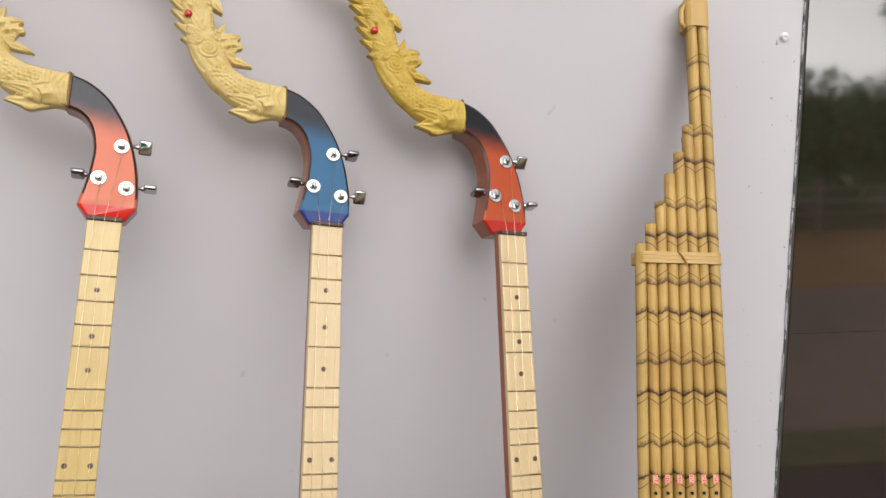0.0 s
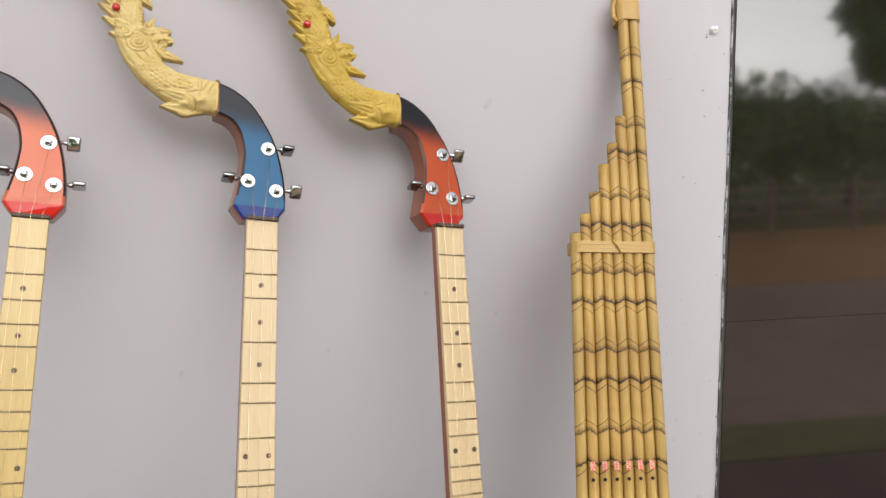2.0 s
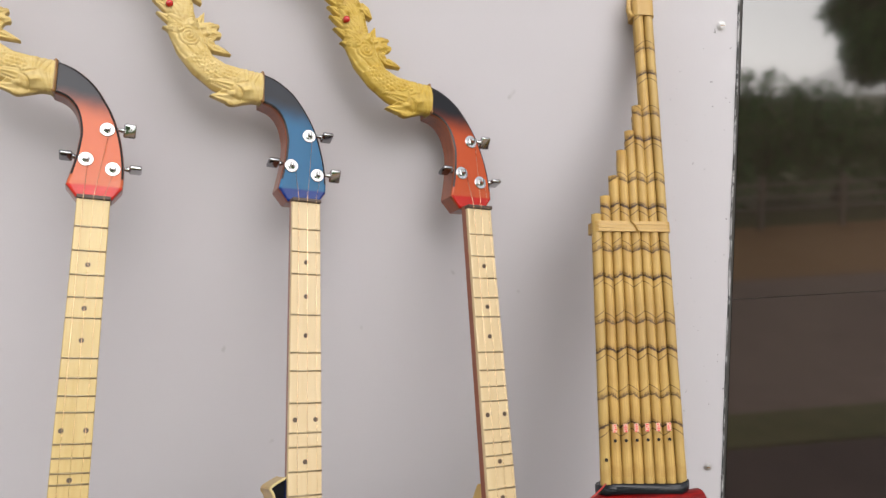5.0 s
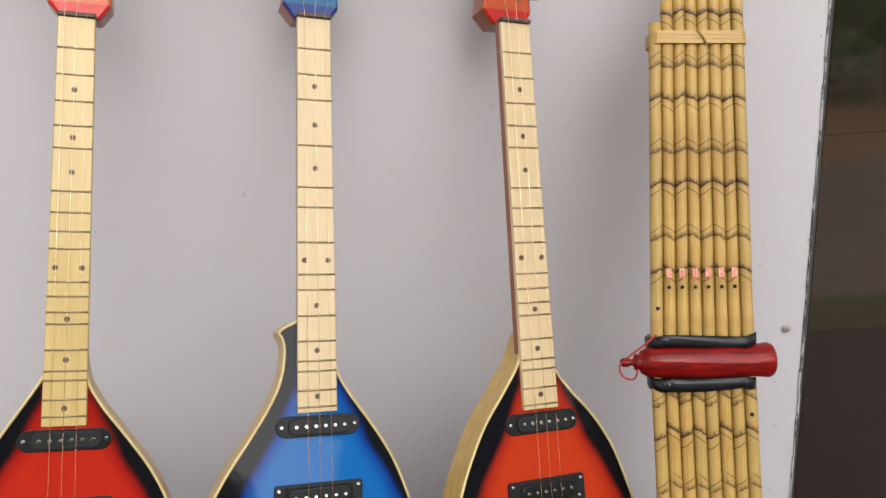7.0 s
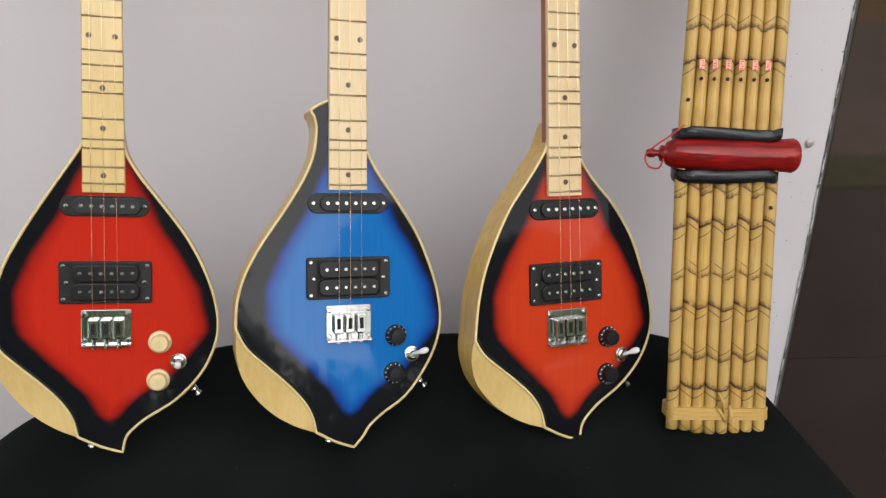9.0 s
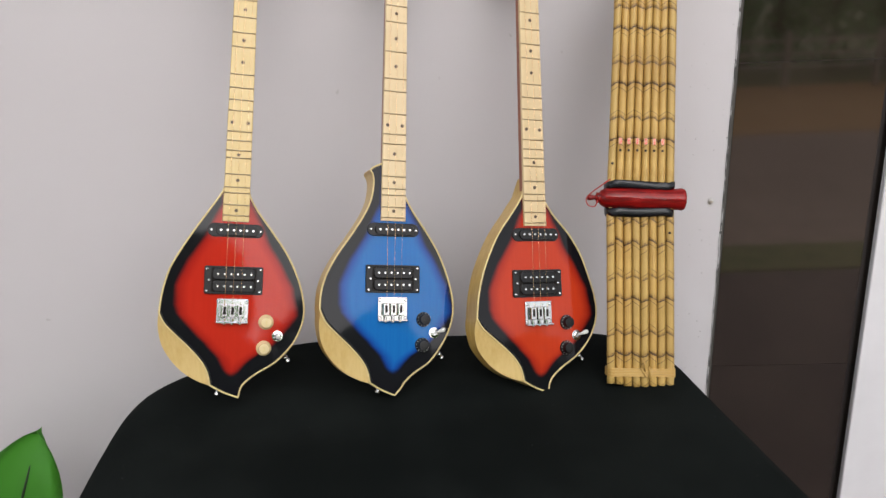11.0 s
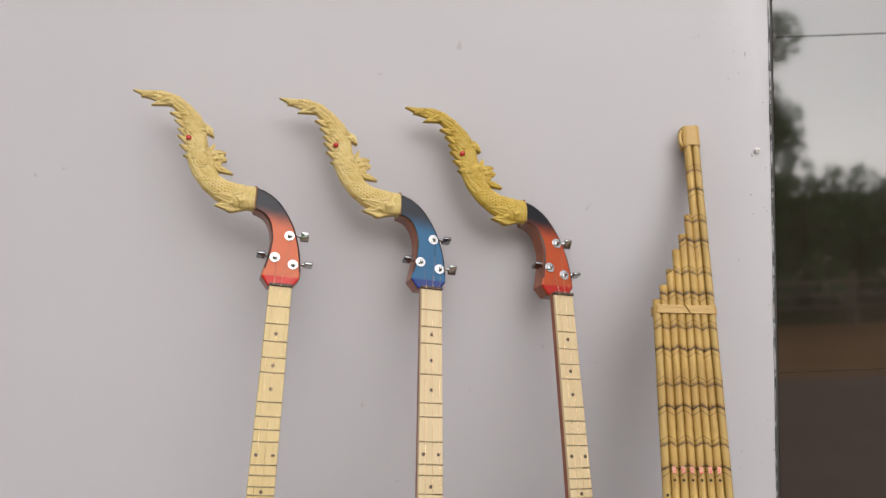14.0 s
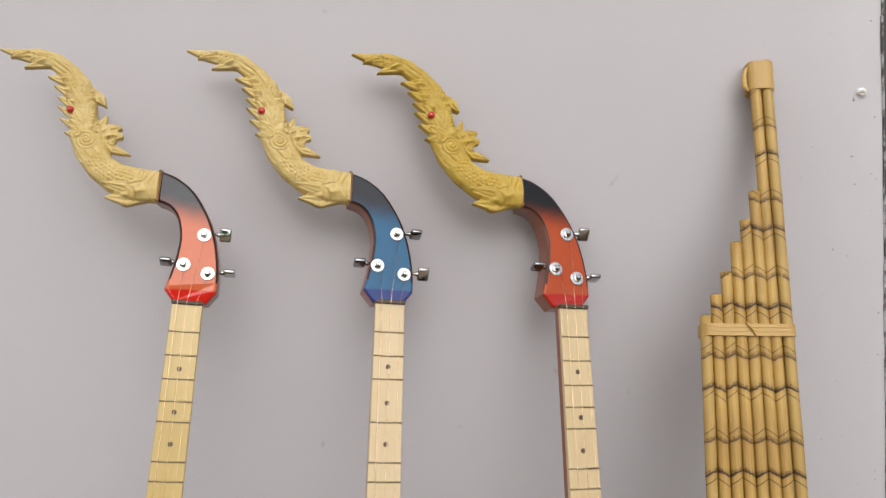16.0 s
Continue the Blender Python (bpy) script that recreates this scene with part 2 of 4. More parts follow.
M_WALL, M_SEAL, M_TILE, M_CLOTH = wall_paint(), sealant_black(), polished_tile(), black_cloth()
M_GROUT = simple("tile_joint", (0.07, 0.065, 0.06), 0.8)
M_WHITE = simple("white_panel_paint", (0.66, 0.65, 0.68), 0.4, vary=0.04, scale=14.0)
M_BURST_RED = sunburst("red_sunburst_lacquer", (0.42, 0.020, 0.008), (0.004, 0.004, 0.006), (0.22, 0.007, 0.005))
M_BURST_ORANGE = sunburst("orange_red_sunburst_lacquer", (0.43, 0.036, 0.009), (0.004, 0.004, 0.006), (0.24, 0.012, 0.006))
M_BURST_BLUE = sunburst("blue_sunburst_lacquer", (0.007, 0.125, 0.37), (0.005, 0.005, 0.007), (0.004, 0.030, 0.20))
M_HEAD_RED = headstock_paint("red_headstock_lacquer", (0.50, 0.105, 0.038), (0.50, 0.012, 0.006), (0.006, 0.006, 0.012))
M_HEAD_BLUE = headstock_paint("blue_headstock_lacquer", (0.008, 0.090, 0.20), (0.004, 0.025, 0.16), (0.005, 0.007, 0.014))
M_HEAD_ORANGE = headstock_paint("russet_headstock_lacquer", (0.36, 0.055, 0.012), (0.36, 0.010, 0.005), (0.004, 0.004, 0.006))
M_SIDE = wood("honey_body_wood", (0.36, 0.215, 0.045), (0.50, 0.33, 0.09), "Y", 0.4, 0.5)
M_BEVEL = wood("pale_bevel_wood", (0.50, 0.335, 0.105), (0.59, 0.43, 0.18), "Y", 0.4, 0.4)
M_NECKWOOD = wood("russet_stained_neck_wood", (0.15, 0.032, 0.008), (0.27, 0.062, 0.015), "Y", 0.3, 0.5)
M_MAPLE_Y = wood("amber_maple_fingerboard", (0.45, 0.315, 0.100), (0.52, 0.38, 0.145), "Y", 0.38, 0.3)
M_MAPLE = wood("pale_maple_fingerboard", (0.50, 0.365, 0.185), (0.55, 0.42, 0.235), "Y", 0.38, 0.3)
M_BIND = simple("cream_binding", (0.56, 0.44, 0.20), 0.4, vary=0.12)
M_CARVE = carved_wood("carved_pale_yellow_wood", (0.51, 0.37, 0.125), (0.33, 0.20, 0.045), (0.58, 0.45, 0.20))
M_CARVE_DEEP = carved_wood("carved_golden_wood", (0.43, 0.285, 0.042), (0.25, 0.135, 0.012), (0.50, 0.355, 0.080))
M_COLLAR = wood("brown_collar_ring", (0.18, 0.08, 0.02), (0.32, 0.17, 0.05), "X")
M_RED_BEAD = simple("red_bead", (0.45, 0.008, 0.006), 0.25, coat=0.6)
M_CHROME = simple("chrome", (0.48, 0.48, 0.475), 0.16, 1.0, vary=0.04)
M_DARKCHROME = simple("dark_chrome", (0.30, 0.30, 0.31), 0.16, 1.0, vary=0.1)
M_FRET = simple("nickel_fret_wire", (0.36, 0.30, 0.19), 0.4, 1.0)
M_SLOT = simple("dark_fret_slot", (0.28, 0.175, 0.07), 0.7)
M_STRING = simple("bronze_string", (0.75, 0.55, 0.35), 0.25, 1.0)
M_NUT = simple("dark_wooden_nut", (0.05, 0.025, 0.012), 0.5)
# headstock edge: dark lacquer, with the bevel's missing sky reflection coloured in
M_RIM = simple("dark_lacquered_rim", (0.008, 0.005, 0.005), 0.4, coat=0.15, spec=0.2)
M_BLACK = simple("black_plastic", (0.006, 0.006, 0.007), 0.32, vary=0.2, spec=0.25)
M_RING = simple("black_pickup_ring_plastic", (0.009, 0.009, 0.010), 0.38, vary=0.2, spec=0.25)
M_CREAM = simple("cream_knob_plastic", (0.58, 0.47, 0.25), 0.35)
M_MARK = simple("pale_knob_marks", (0.6, 0.6, 0.58), 0.5)
M_INLAY = simple("dark_inlay_dot", (0.07, 0.04, 0.02), 0.45)
M_BAMBOO_A, M_BAMBOO_B = bamboo("burnt_bamboo_rising", 0.48), bamboo("burnt_bamboo_falling", -0.48)
M_RATTAN = wood("rattan_binding", (0.36, 0.205, 0.045), (0.54, 0.355, 0.11), "X", 0.5, 0.1)
M_LACQUER = red_lacquer()
M_WAX = simple("black_wax", (0.005, 0.006, 0.009), 0.25, vary=0.3, bump=0.2, spec=0.35)
M_HOLE = simple("dark_hole", (0.006, 0.004, 0.003), 0.9)
M_LABEL = simple("pale_pink_sticker", (0.60, 0.33, 0.24), 0.5)
M_LABEL_INK = simple("red_sticker_ink", (0.72, 0.03, 0.05), 0.5)
M_SCREW = simple("worn_steel_screw", (0.55, 0.54, 0.54), 0.5, 1.0)
M_CORD = simple("red_cord", (0.35, 0.015, 0.01), 0.6)
M_LEAF = leafy("green_leaf", (0.07, 0.30, 0.025), (0.08, 0.34, 0.035), 0.4)
M_VEIN = simple("dark_leaf_fold", (0.01, 0.03, 0.008), 0.5)


# ---- mesh helpers ----
def link_mesh(name, bm, mats, parent=None, smooth=False):
    me = bpy.data.meshes.new(name)
    bm.normal_update()
    bm.to_mesh(me)
    bm.free()
    for m in (mats if isinstance(mats, (list, tuple)) else [mats]):
        me.materials.append(m)
    if smooth:
        for p in me.polygons:
            p.use_smooth = True
    ob = new(name, me)
    if parent:
        ob.parent = parent
    return ob


def part(name, bm, material, parent, label="", smooth=False):
    ob = link_mesh(name, bm, material, parent, smooth)
    return tagged(ob, label) if label else ob


def again(ob, parent, m=None):
    """One more part on the same mesh."""
    c = new(ob.name.split(".")[0], ob.data)
    c.parent = parent
    if m is not None:
        c.matrix_local = m
    return c


def box(size, at=(0, 0, 0), bevel=0.0, seg=2, bm=None):
    own = bmesh.new()
    bmesh.ops.create_cube(own, size=1.0, matrix=Matrix.Translation(at) @ Matrix.Diagonal((*size, 1)))
    if bevel:
        bmesh.ops.bevel(own, geom=own.edges[:], offset=bevel, segments=seg, affect="EDGES", profile=0.5)
    if bm is None:
        return own
    return join(bm, own)


def join(bm, other):
    me = bpy.data.meshes.new("tmp")
    other.to_mesh(me)
    other.free()
    bm.from_mesh(me)
    bpy.data.meshes.remove(me)
    return bm


def lathe(profile, m=None, seg=24, bm=None):
    """Turned shape: (radius, height) pairs round the local z axis."""
    bm = bm or bmesh.new()
    m = m or Matrix.Identity(4)
    rings = []
    for r, h in profile:
        rings.append([bm.verts.new(m @ Vector((r * math.cos(2 * math.pi * i / seg), r * math.sin(2 * math.pi * i / seg), h))) for i in range(seg)])
    for a, b in zip(rings, rings[1:]):
        for i in range(seg):
            j = (i + 1) % seg
            bm.faces.new((a[i], a[j], b[j], b[i]))
    bm.faces.new(rings[0][::-1])
    bm.faces.new(rings[-1])
    return bm


def tube(points, radius, seg=8, closed=False, bm=None):
    """A round tube along a line of points."""
    bm = bm or bmesh.new()
    pts = [Vector(p) for p in points]
    n = len(pts)
    rings = []
    for i, p in enumerate(pts):
        a = pts[(i - 1) % n] if closed or i else p
        b = pts[(i + 1) % n] if closed or i < n - 1 else p
        d = (b - a).normalized()
        side = d.cross(Vector((0, 0, 1)))
        if side.length < 1e-4:
            side = d.cross(Vector((1, 0, 0)))
        side.normalize()
        up = side.cross(d)
        r = radius[i] if isinstance(radius, (list, tuple)) else radius
        rings.append([bm.verts.new(p + r * (math.cos(2 * math.pi * k / seg) * side + math.sin(2 * math.pi * k / seg) * up)) for k in range(seg)])
    for i in range(n if closed else n - 1):
        a, b = rings[i], rings[(i + 1) % n]
        for k in range(seg):
            j = (k + 1) % seg
            bm.faces.new((a[k], a[j], b[j], b[k]))
    if not closed:
        bm.faces.new(rings[0][::-1])
        bm.faces.new(rings[-1])
    return bm


def smooth_line(pts, steps=5):
    """Catmull-Rom through the points of one open run; works on tuples of any length."""
    out = []
    n = len(pts)
    for i in range(n - 1):
        p0, p1, p2, p3 = pts[max(0, i - 1)], pts[i], pts[i + 1], pts[min(n - 1, i + 2)]
        for s in range(steps):
            t = s / steps
            out.append(tuple(0.5 * (2 * b + (c - a) * t + (2 * a - 5 * b + 4 * c - d) * t * t + (3 * b - a - 3 * c + d) * t ** 3)
                             for a, b, c, d in zip(p0, p1, p2, p3)))
    out.append(tuple(pts[-1]))
    return out


def slab(outline, z0, z1, round_edge=0.0, bm=None):
    """A closed outline in the plane, drawn out from z0 to z1, its front edge rounded."""
    bm = bm or bmesh.new()
    n = len(outline)
    cx = [Vector((p[0], p[1])) for p in outline]
    levels = [(0.0, z0)]
    if round_edge:
        levels += [(0.0, z1 - round_edge), (round_edge * 0.3, z1 - round_edge * 0.3), (round_edge, z1)]
    else:
        levels += [(0.0, z1)]
    area = sum(cx[i].x * cx[(i + 1) % n].y - cx[(i + 1) % n].x * cx[i].y for i in range(n))
    sgn = 1.0 if area > 0 else -1.0
    rings = []
    for inset, z in levels:
        ring = []
        for i in range(n):
            d = (cx[(i + 1) % n] - cx[i - 1])
            nrm = Vector((-d.y, d.x)) * sgn
            if nrm.length > 1e-9:
                nrm.normalize()
            p = cx[i] + nrm * inset
            ring.append(bm.verts.new((p.x, p.y, z)))
        rings.append(ring)
    for a, b in zip(rings, rings[1:]):
        for i in range(n):
            j = (i + 1) % n
            bm.faces.new((a[i], a[j], b[j], b[i]))
    bm.faces.new(rings[0][::-1])
    bm.faces.new(rings[-1])
    bmesh.ops.recalc_face_normals(bm, faces=bm.faces[:])
    return bm


# ---- large structure ----
WALL_Y, EDGE_X, TABLE_Z = 0.9905, 0.4185, 0.712


def wall_box(name, x0, x1, y0, y1, z0, z1, material, label, bevel=0.0):
    ob = link_mesh(name, box((x1 - x0, y1 - y0, z1 - z0), ((x0 + x1) / 2, (y0 + y1) / 2, (z0 + z1) / 2), bevel), material)
    return tagged(ob, label, "wall", kind="structure")


wall_box("wall_grey", -3.6, EDGE_X - 0.003, WALL_Y, WALL_Y + 0.12, 0.0, 3.0, M_WALL, "smooth wall panel painted warm light grey")
EDGE_LEAN = Matrix.Translation((EDGE_X, 0, 0.8)) @ pose(0, 0, 0, 0, 0.45, 0) @ Matrix.Translation((-EDGE_X, 0, -0.8))
for v in bpy.data.objects["wall_grey"].data.vertices:
    if v.co.x > 0:
        v.co.x += 0.00785 * (v.co.z - 0.8)
# the dark joint at the strip's edge is uneven: small lumps of sealant
bm = bmesh.new()
rng = random.Random(4)
z = 0.0
while z < 3.0:
    h = rng.uniform(0.01, 0.05)
    w = rng.uniform(0.0014, 0.0034)
    box((w, 0.010, h * 0.98), (EDGE_X - 0.002 + rng.uniform(-0.0007, 0.0007), WALL_Y + 0.003, z + h / 2), 0.0008, 1, bm)
    z += h
tagged(link_mesh("trim_sealant_joint", bm, M_SEAL), "ragged dark sealant line along the wall edge", "trim", kind="structure").matrix_world = EDGE_LEAN
column = tagged(link_mesh("wall_tiled_column", box((0.62, 0.10, 3.0), (EDGE_X + 0.31, WALL_Y + 0.0556, 1.5)), M_GROUT),
                "column faced with polished dark brown tiles", "wall", kind="structure")
column.matrix_world = EDGE_LEAN
bm = box((0.60, 0.010, 0.5986))
tile = part("tile", bm, M_TILE, column)
tile.location = (EDGE_X + 0.306, WALL_Y + 0.009, 1.181 + 0.30)
for zc in (1.181 - 0.3155, 0.55 - 0.30, 1.776 + 0.30, 2.676):
    t2 = again(tile, column)
    t2.location = (EDGE_X + 0.306, WALL_Y + 0.009, zc)
    if zc == 1.181 - 0.3155:
        t2.scale = (1, 1, 1.053)
wall_box("wall_right", EDGE_X + 0.62, 3.2, WALL_Y + 0.004, WALL_Y + 0.12, 0.0, 3.0, M_WALL, "grey painted wall beyond the column")
# a white board leans a little in front of the column's far edge
board = tagged(link_mesh("white_board", box((0.50, 0.016, 1.9), (0.25, 0, 0.95), 0.003), M_WHITE), "tall white panel standing against the tiled column", "board")
board.matrix_world = pose(0.7215, WALL_Y - 0.012, 0.0, 0, -0.41, 0)
# a white sheet fixed on the wall
notice = tagged(link_mesh("wall_notice", box((0.21, 0.003, 0.122), (0, 0, 0), 0.001, 1), M_WHITE), "plain white sheet fixed on the grey wall", "sign")
notice.location = (-1.134, WALL_Y - 0.0018, 1.116)


def wall_screw(x, z):
    bm = lathe([(0.0062, 0.0), (0.0062, 0.0008), (0.0045, 0.0010), (0.0043, 0.0016), (0.0034, 0.0020)], pose(0, 0, 0, 90, 0, 0), 18)
    ob = tagged(link_mesh("wall_screw", bm, M_SCREW, smooth=False), "worn steel screw with washer in the wall", "screw", "screws in the edge strip")
    part("slot", box((0.0062, 0.0012, 0.0010), (0, -0.0018, 0), 0.0, 1), M_SLOT, ob)
    ob.location = (x, WALL_Y - 0.0008, z)
    return ob


wall_screw(0.3979, 1.5805)
wall_screw(0.3929, 0.9166)
wall_screw(0.396, 0.30)

# ---- ground outside, seen in the polished tiles ----
M_DIRT = ground_mat("red_brown_dirt", (0.46, 0.25, 0.10), (0.58, 0.34, 0.16), 3.0)
M_ROAD = ground_mat("dusty_road", (0.31, 0.22, 0.175), (0.41, 0.30, 0.24), 8.0)
M_VERGE = ground_mat("grass_verge", (0.09, 0.12, 0.03), (0.22, 0.20, 0.08), 9.0)
M_PORCH = ground_mat("brown_porch_tile", (0.055, 0.032, 0.027), (0.10, 0.06, 0.05), 6.0, 0.75)


def sheet(name, x0, x1, y0, y1, z, material, label, lift=0.02):
    ob = link_mesh(name, box((x1 - x0, y1 - y0, lift), ((x0 + x1) / 2, (y0 + y1) / 2, z - lift / 2), min(0.008, lift / 3), 1), material)
    return tagged(ob, label, "ground", kind="structure")


bm = bmesh.new()
g = [bm.verts.new(p) for p in ((-900, -900, -0.03), (900, -900, -0.03), (900, 900, -0.03), (-900, 900, -0.03))]
bm.faces.new(g)
tagged(link_mesh("ground", bm, M_VERGE), "rough grassy ground out to the horizon", "ground", kind="structure")
sheet("ground_dirt", -40, 40, -6.4, -3.9, 0.0, M_DIRT, "bare red-brown dirt verge", 0.05)
sheet("road", -40, 40, -3.9, -1.25, -0.004, M_ROAD, "dusty brown road")
sheet("ground_verge", -40, 40, -1.25, -0.9, 0.004, M_VERGE, "narrow strip of worn grass")
sheet("pavement_porch", -6, 6, -0.9, 1.2, 0.0, M_PORCH, "brown tiled porch floor", 0.05)

# ---- fence by the far side of the road ----
M_FENCE = simple("weathered_pale_fence", (0.42, 0.38, 0.32), 0.7)


def fence_panel(x):
    f = tagged(new("fence_panel"), "low weathered fence panel with three rails", "fence", "fence along the road")
    part("post", box((0.062, 0.062, 0.62), (0, 0, 0.31), 0.01, 1), M_FENCE, f)
    for z in (0.24, 0.38, 0.52):
        part("rail", box((0.92, 0.022, 0.026), (0.50, 0, z), 0.004, 1), M_FENCE, f)
    f.location = (x, -6.2, -0.01)
    return f


first = fence_panel(-1.5)
for i in range(1, 16):
    copy_thing(first, pose(-1.5 + 0.98 * i, -6.2, -0.01))

# ---- trees and bushes ----
M_LEAVES = leafy("dark_foliage", (0.085, 0.24, 0.06), (0.17, 0.38, 0.10), 0.6)
M_BARK = simple("grey_brown_bark", (0.12, 0.085, 0.06), 0.9, vary=0.3, scale=20.0)


def foliage(seed, clumps, leaves, size):
    """Many small leaves scattered through overlapping clumps, as one mesh."""
    r = random.Random(seed)
    verts, faces = [], []
    for cx, cy, cz, rad in clumps:
        for _ in range(leaves):
            while True:
                p = Vector((r.uniform(-1, 1), r.uniform(-1, 1), r.uniform(-1, 1)))
                if 0.25 < p.length < 1:
                    break
            c = Vector((cx, cy, cz)) + p * rad
            e = Euler((r.uniform(0, 6.3), r.uniform(0, 6.3), r.uniform(0, 6.3))).to_matrix()
            s = size * r.uniform(0.6, 1.4)
            i = len(verts)
            for q in ((-1, 0, 0), (0, -0.42, 0.1), (1, 0, 0), (0, 0.42, 0.1)):
                verts.append(c + e @ (Vector(q) * s))
            faces.append((i, i + 1, i + 2, i + 3))
    me = bpy.data.meshes.new("crown")
    me.from_pydata(verts, [], faces)
    me.materials.append(M_LEAVES)
    return me


def tree(x, y, height, spread, seed, label, leaves=190, leaf=0.085, limbs=9):
    r = random.Random(seed)
    t = tagged(new("tree"), label, "tree", "trees across the road")
    part("trunk", tube([(0, 0, 0), (0.08, 0.02, height * 0.3), (0.0, 0.05, height * 0.62), (0.1, 0, height * 0.9)], [0.13, 0.10, 0.07, 0.02], 9), M_BARK, t, smooth=True)
    clumps = []
    for i in range(limbs):
        a = 2.4 * i + r.uniform(-0.4, 0.4)
        h = height * (0.34 + 0.56 * i / (limbs - 1)) * r.uniform(0.92, 1.08)
        reach = spread * r.uniform(0.45, 0.95) * (1.0 - 0.4 * i / limbs)
        end = (reach * math.cos(a), reach * math.sin(a), h)
        part("limb", tube([(0.03, 0.02, h * 0.72), (end[0] * 0.5, end[1] * 0.5, h * 0.9), end], [0.05, 0.03, 0.012], 6), M_BARK, t, smooth=True)
        clumps.append((*end, spread * r.uniform(0.28, 0.42)))
        clumps.append((end[0] * 0.5, end[1] * 0.5, h + 0.15, spread * 0.3))
    crown = new("crown", foliage(seed, clumps, leaves, leaf))
    crown.parent = t
    t.location = (x, y, -0.03)
    return t


tree(4.95, -10.6, 4.3, 1.15, 3, "leafy dark green tree across the road")
# assumed trees, added to keep bright sky out of the lutes' lacquer reflections
for x, y, h, w, s in ((-4.2, -9.4, 7.6, 2.6, 8), (-1.4, -10.2, 7.4, 2.6, 11), (1.2, -10.8, 7.2, 2.4, 13), (3.0, -11.6, 6.6, 1.9, 17), (9.8, -11.5, 5.3, 1.3, 19), (11.4, -11.0, 4.1, 1.5, 37)):
    tree(x, y, h, w, s, "tall dark green tree, assumed, added to block sky in the lute lacquer", 420, 0.18, 16)
for x, y, h, w, s in ((13.2, -9.4, 3.7, 1.9, 23), (16.4, -7.6, 3.4, 2.1, 29), (18.6, -5.0, 3.5, 2.2, 31)):
    tree(x, y, h, w, s, "low dark green tree, assumed, added to block sky in the lute lacquer", 300, 0.17, 12)
r = random.Random(21)
for i in range(13):
    b = tagged(new("bush"), "dense dark green bush behind the fence", "bush", "bushes behind the fence")
    w = r.uniform(0.9, 1.2)
    clumps = [(r.uniform(-0.5, 0.5), r.uniform(-0.3, 0.3), r.uniform(0.3, 1.35), r.uniform(0.4, 0.6)) for _ in range(7)]
    part("trunk", tube([(0, 0, 0), (0.05, 0, 0.6), (0, 0.05, 1.1)], [0.06, 0.04, 0.02], 6), M_BARK, b)
    crown = new("crown", foliage(40 + i, clumps, 200, 0.07))
    crown.parent = b
    b.scale = (w, w, w * r.uniform(0.85, 1.15))
    b.location = (-1.4 + 1.02 * i, -8.4 + r.uniform(-0.4, 0.4), -0.03)

# ---- table with black cloth ----
TOP = [(0.272, 0.700), (0.238, 0.785), (0.163, 0.842), (0.06, 0.853), (-0.113, 0.855), (-0.28, 0.856), (-0.43, 0.835), (-0.545, 0.768),
       (-0.622, 0.692), (-0.650, 0.61), (-0.644, 0.48), (-0.620, 0.30), (-0.59, 0.14), (-0.50, 0.08), (0.0, 0.06), (0.32, 0.06), (0.372, 0.12),
       (0.358, 0.28), (0.326, 0.44), (0.292, 0.60)]
ring = smooth_line(TOP + [TOP[0]], 6)[:-1]
cx, cy = -0.15, 0.45
bm = bmesh.new()
loops = []
levels = [(0.30, 0.0), (0.62, 0.0), (0.86, 0.0), (0.965, 0.0), (0.992, -0.003), (1.0, -0.012), (1.004, -0.03), (1.008, -0.12), (1.014, -0.30), (1.02, -0.50), (1.025, -0.69)]
for s, dz in levels:
    loop = []
    for i, (x, y) in enumerate(ring):
        fold = 0.0 if dz > -0.02 else 0.012 * min(1.0, -dz * 3) * (1 + math.sin(i * 0.9) + 0.6 * math.sin(i * 2.3 + 1))
        d = Vector((x - cx, y - cy)).normalized()
        loop.append(bm.verts.new((cx + (x - cx) * s + d.x * fold, min(WALL_Y - 0.01, cy + (y - cy) * s + d.y * fold), TABLE_Z + dz)))
    loops.append(loop)
for a, b in zip(loops, loops[1:]):
    for i in range(len(ring)):
        j = (i + 1) % len(ring)
        bm.faces.new((a[i], a[j], b[j], b[i]))
bm.faces.new(loops[0])
bmesh.ops.recalc_face_normals(bm, faces=bm.faces[:])
cloth = tagged(link_mesh("tablecloth", bm, M_CLOTH, smooth=True), "plain black cloth draped over the display table", "tablecloth")
table = tagged(new("table"), "display table hidden under a black cloth", "table")
inner = [(cx + (x - cx) * 0.93, cy + (y - cy) * 0.93) for x, y in ring]
part("tabletop", slab(inner, TABLE_Z - 0.03, TABLE_Z - 0.004), M_SIDE, table)
for lx, ly in ((-0.5, 0.66), (0.16, 0.66), (-0.45, 0.2), (0.26, 0.2)):
    part("leg", box((0.045, 0.045, TABLE_Z - 0.03), (lx, ly, (TABLE_Z - 0.03) / 2), 0.004, 1), M_SIDE, table)


# ---- the lutes (axes of the thing: x across, y up the neck, z out of the face; the nut is at 0) ----
FACE_Z, DEPTH = -0.005, 0.047
RIGHT = [(17, -346), (18.5, -366), (22, -384), (36, -408), (58, -437), (83, -472), (101, -507), (112, -540), (116, -570), (111, -597), (97, -625), (72, -652), (42, -671), (26, -684), (19, -694)]
LEFT = [(-111, -575), (-107, -540), (-98, -505), (-81, -471), (-60, -436), (-38, -402), (-22, -376), (-18.5, -360), (-17, -344)]
HORN = [(-119, -570), (-117, -541), (-108, -512), (-91, -481), (-69, -449), (-49, -417), (-37, -390), (-33, -362), (-35, -348), (-38, -340), (-20, -330)]
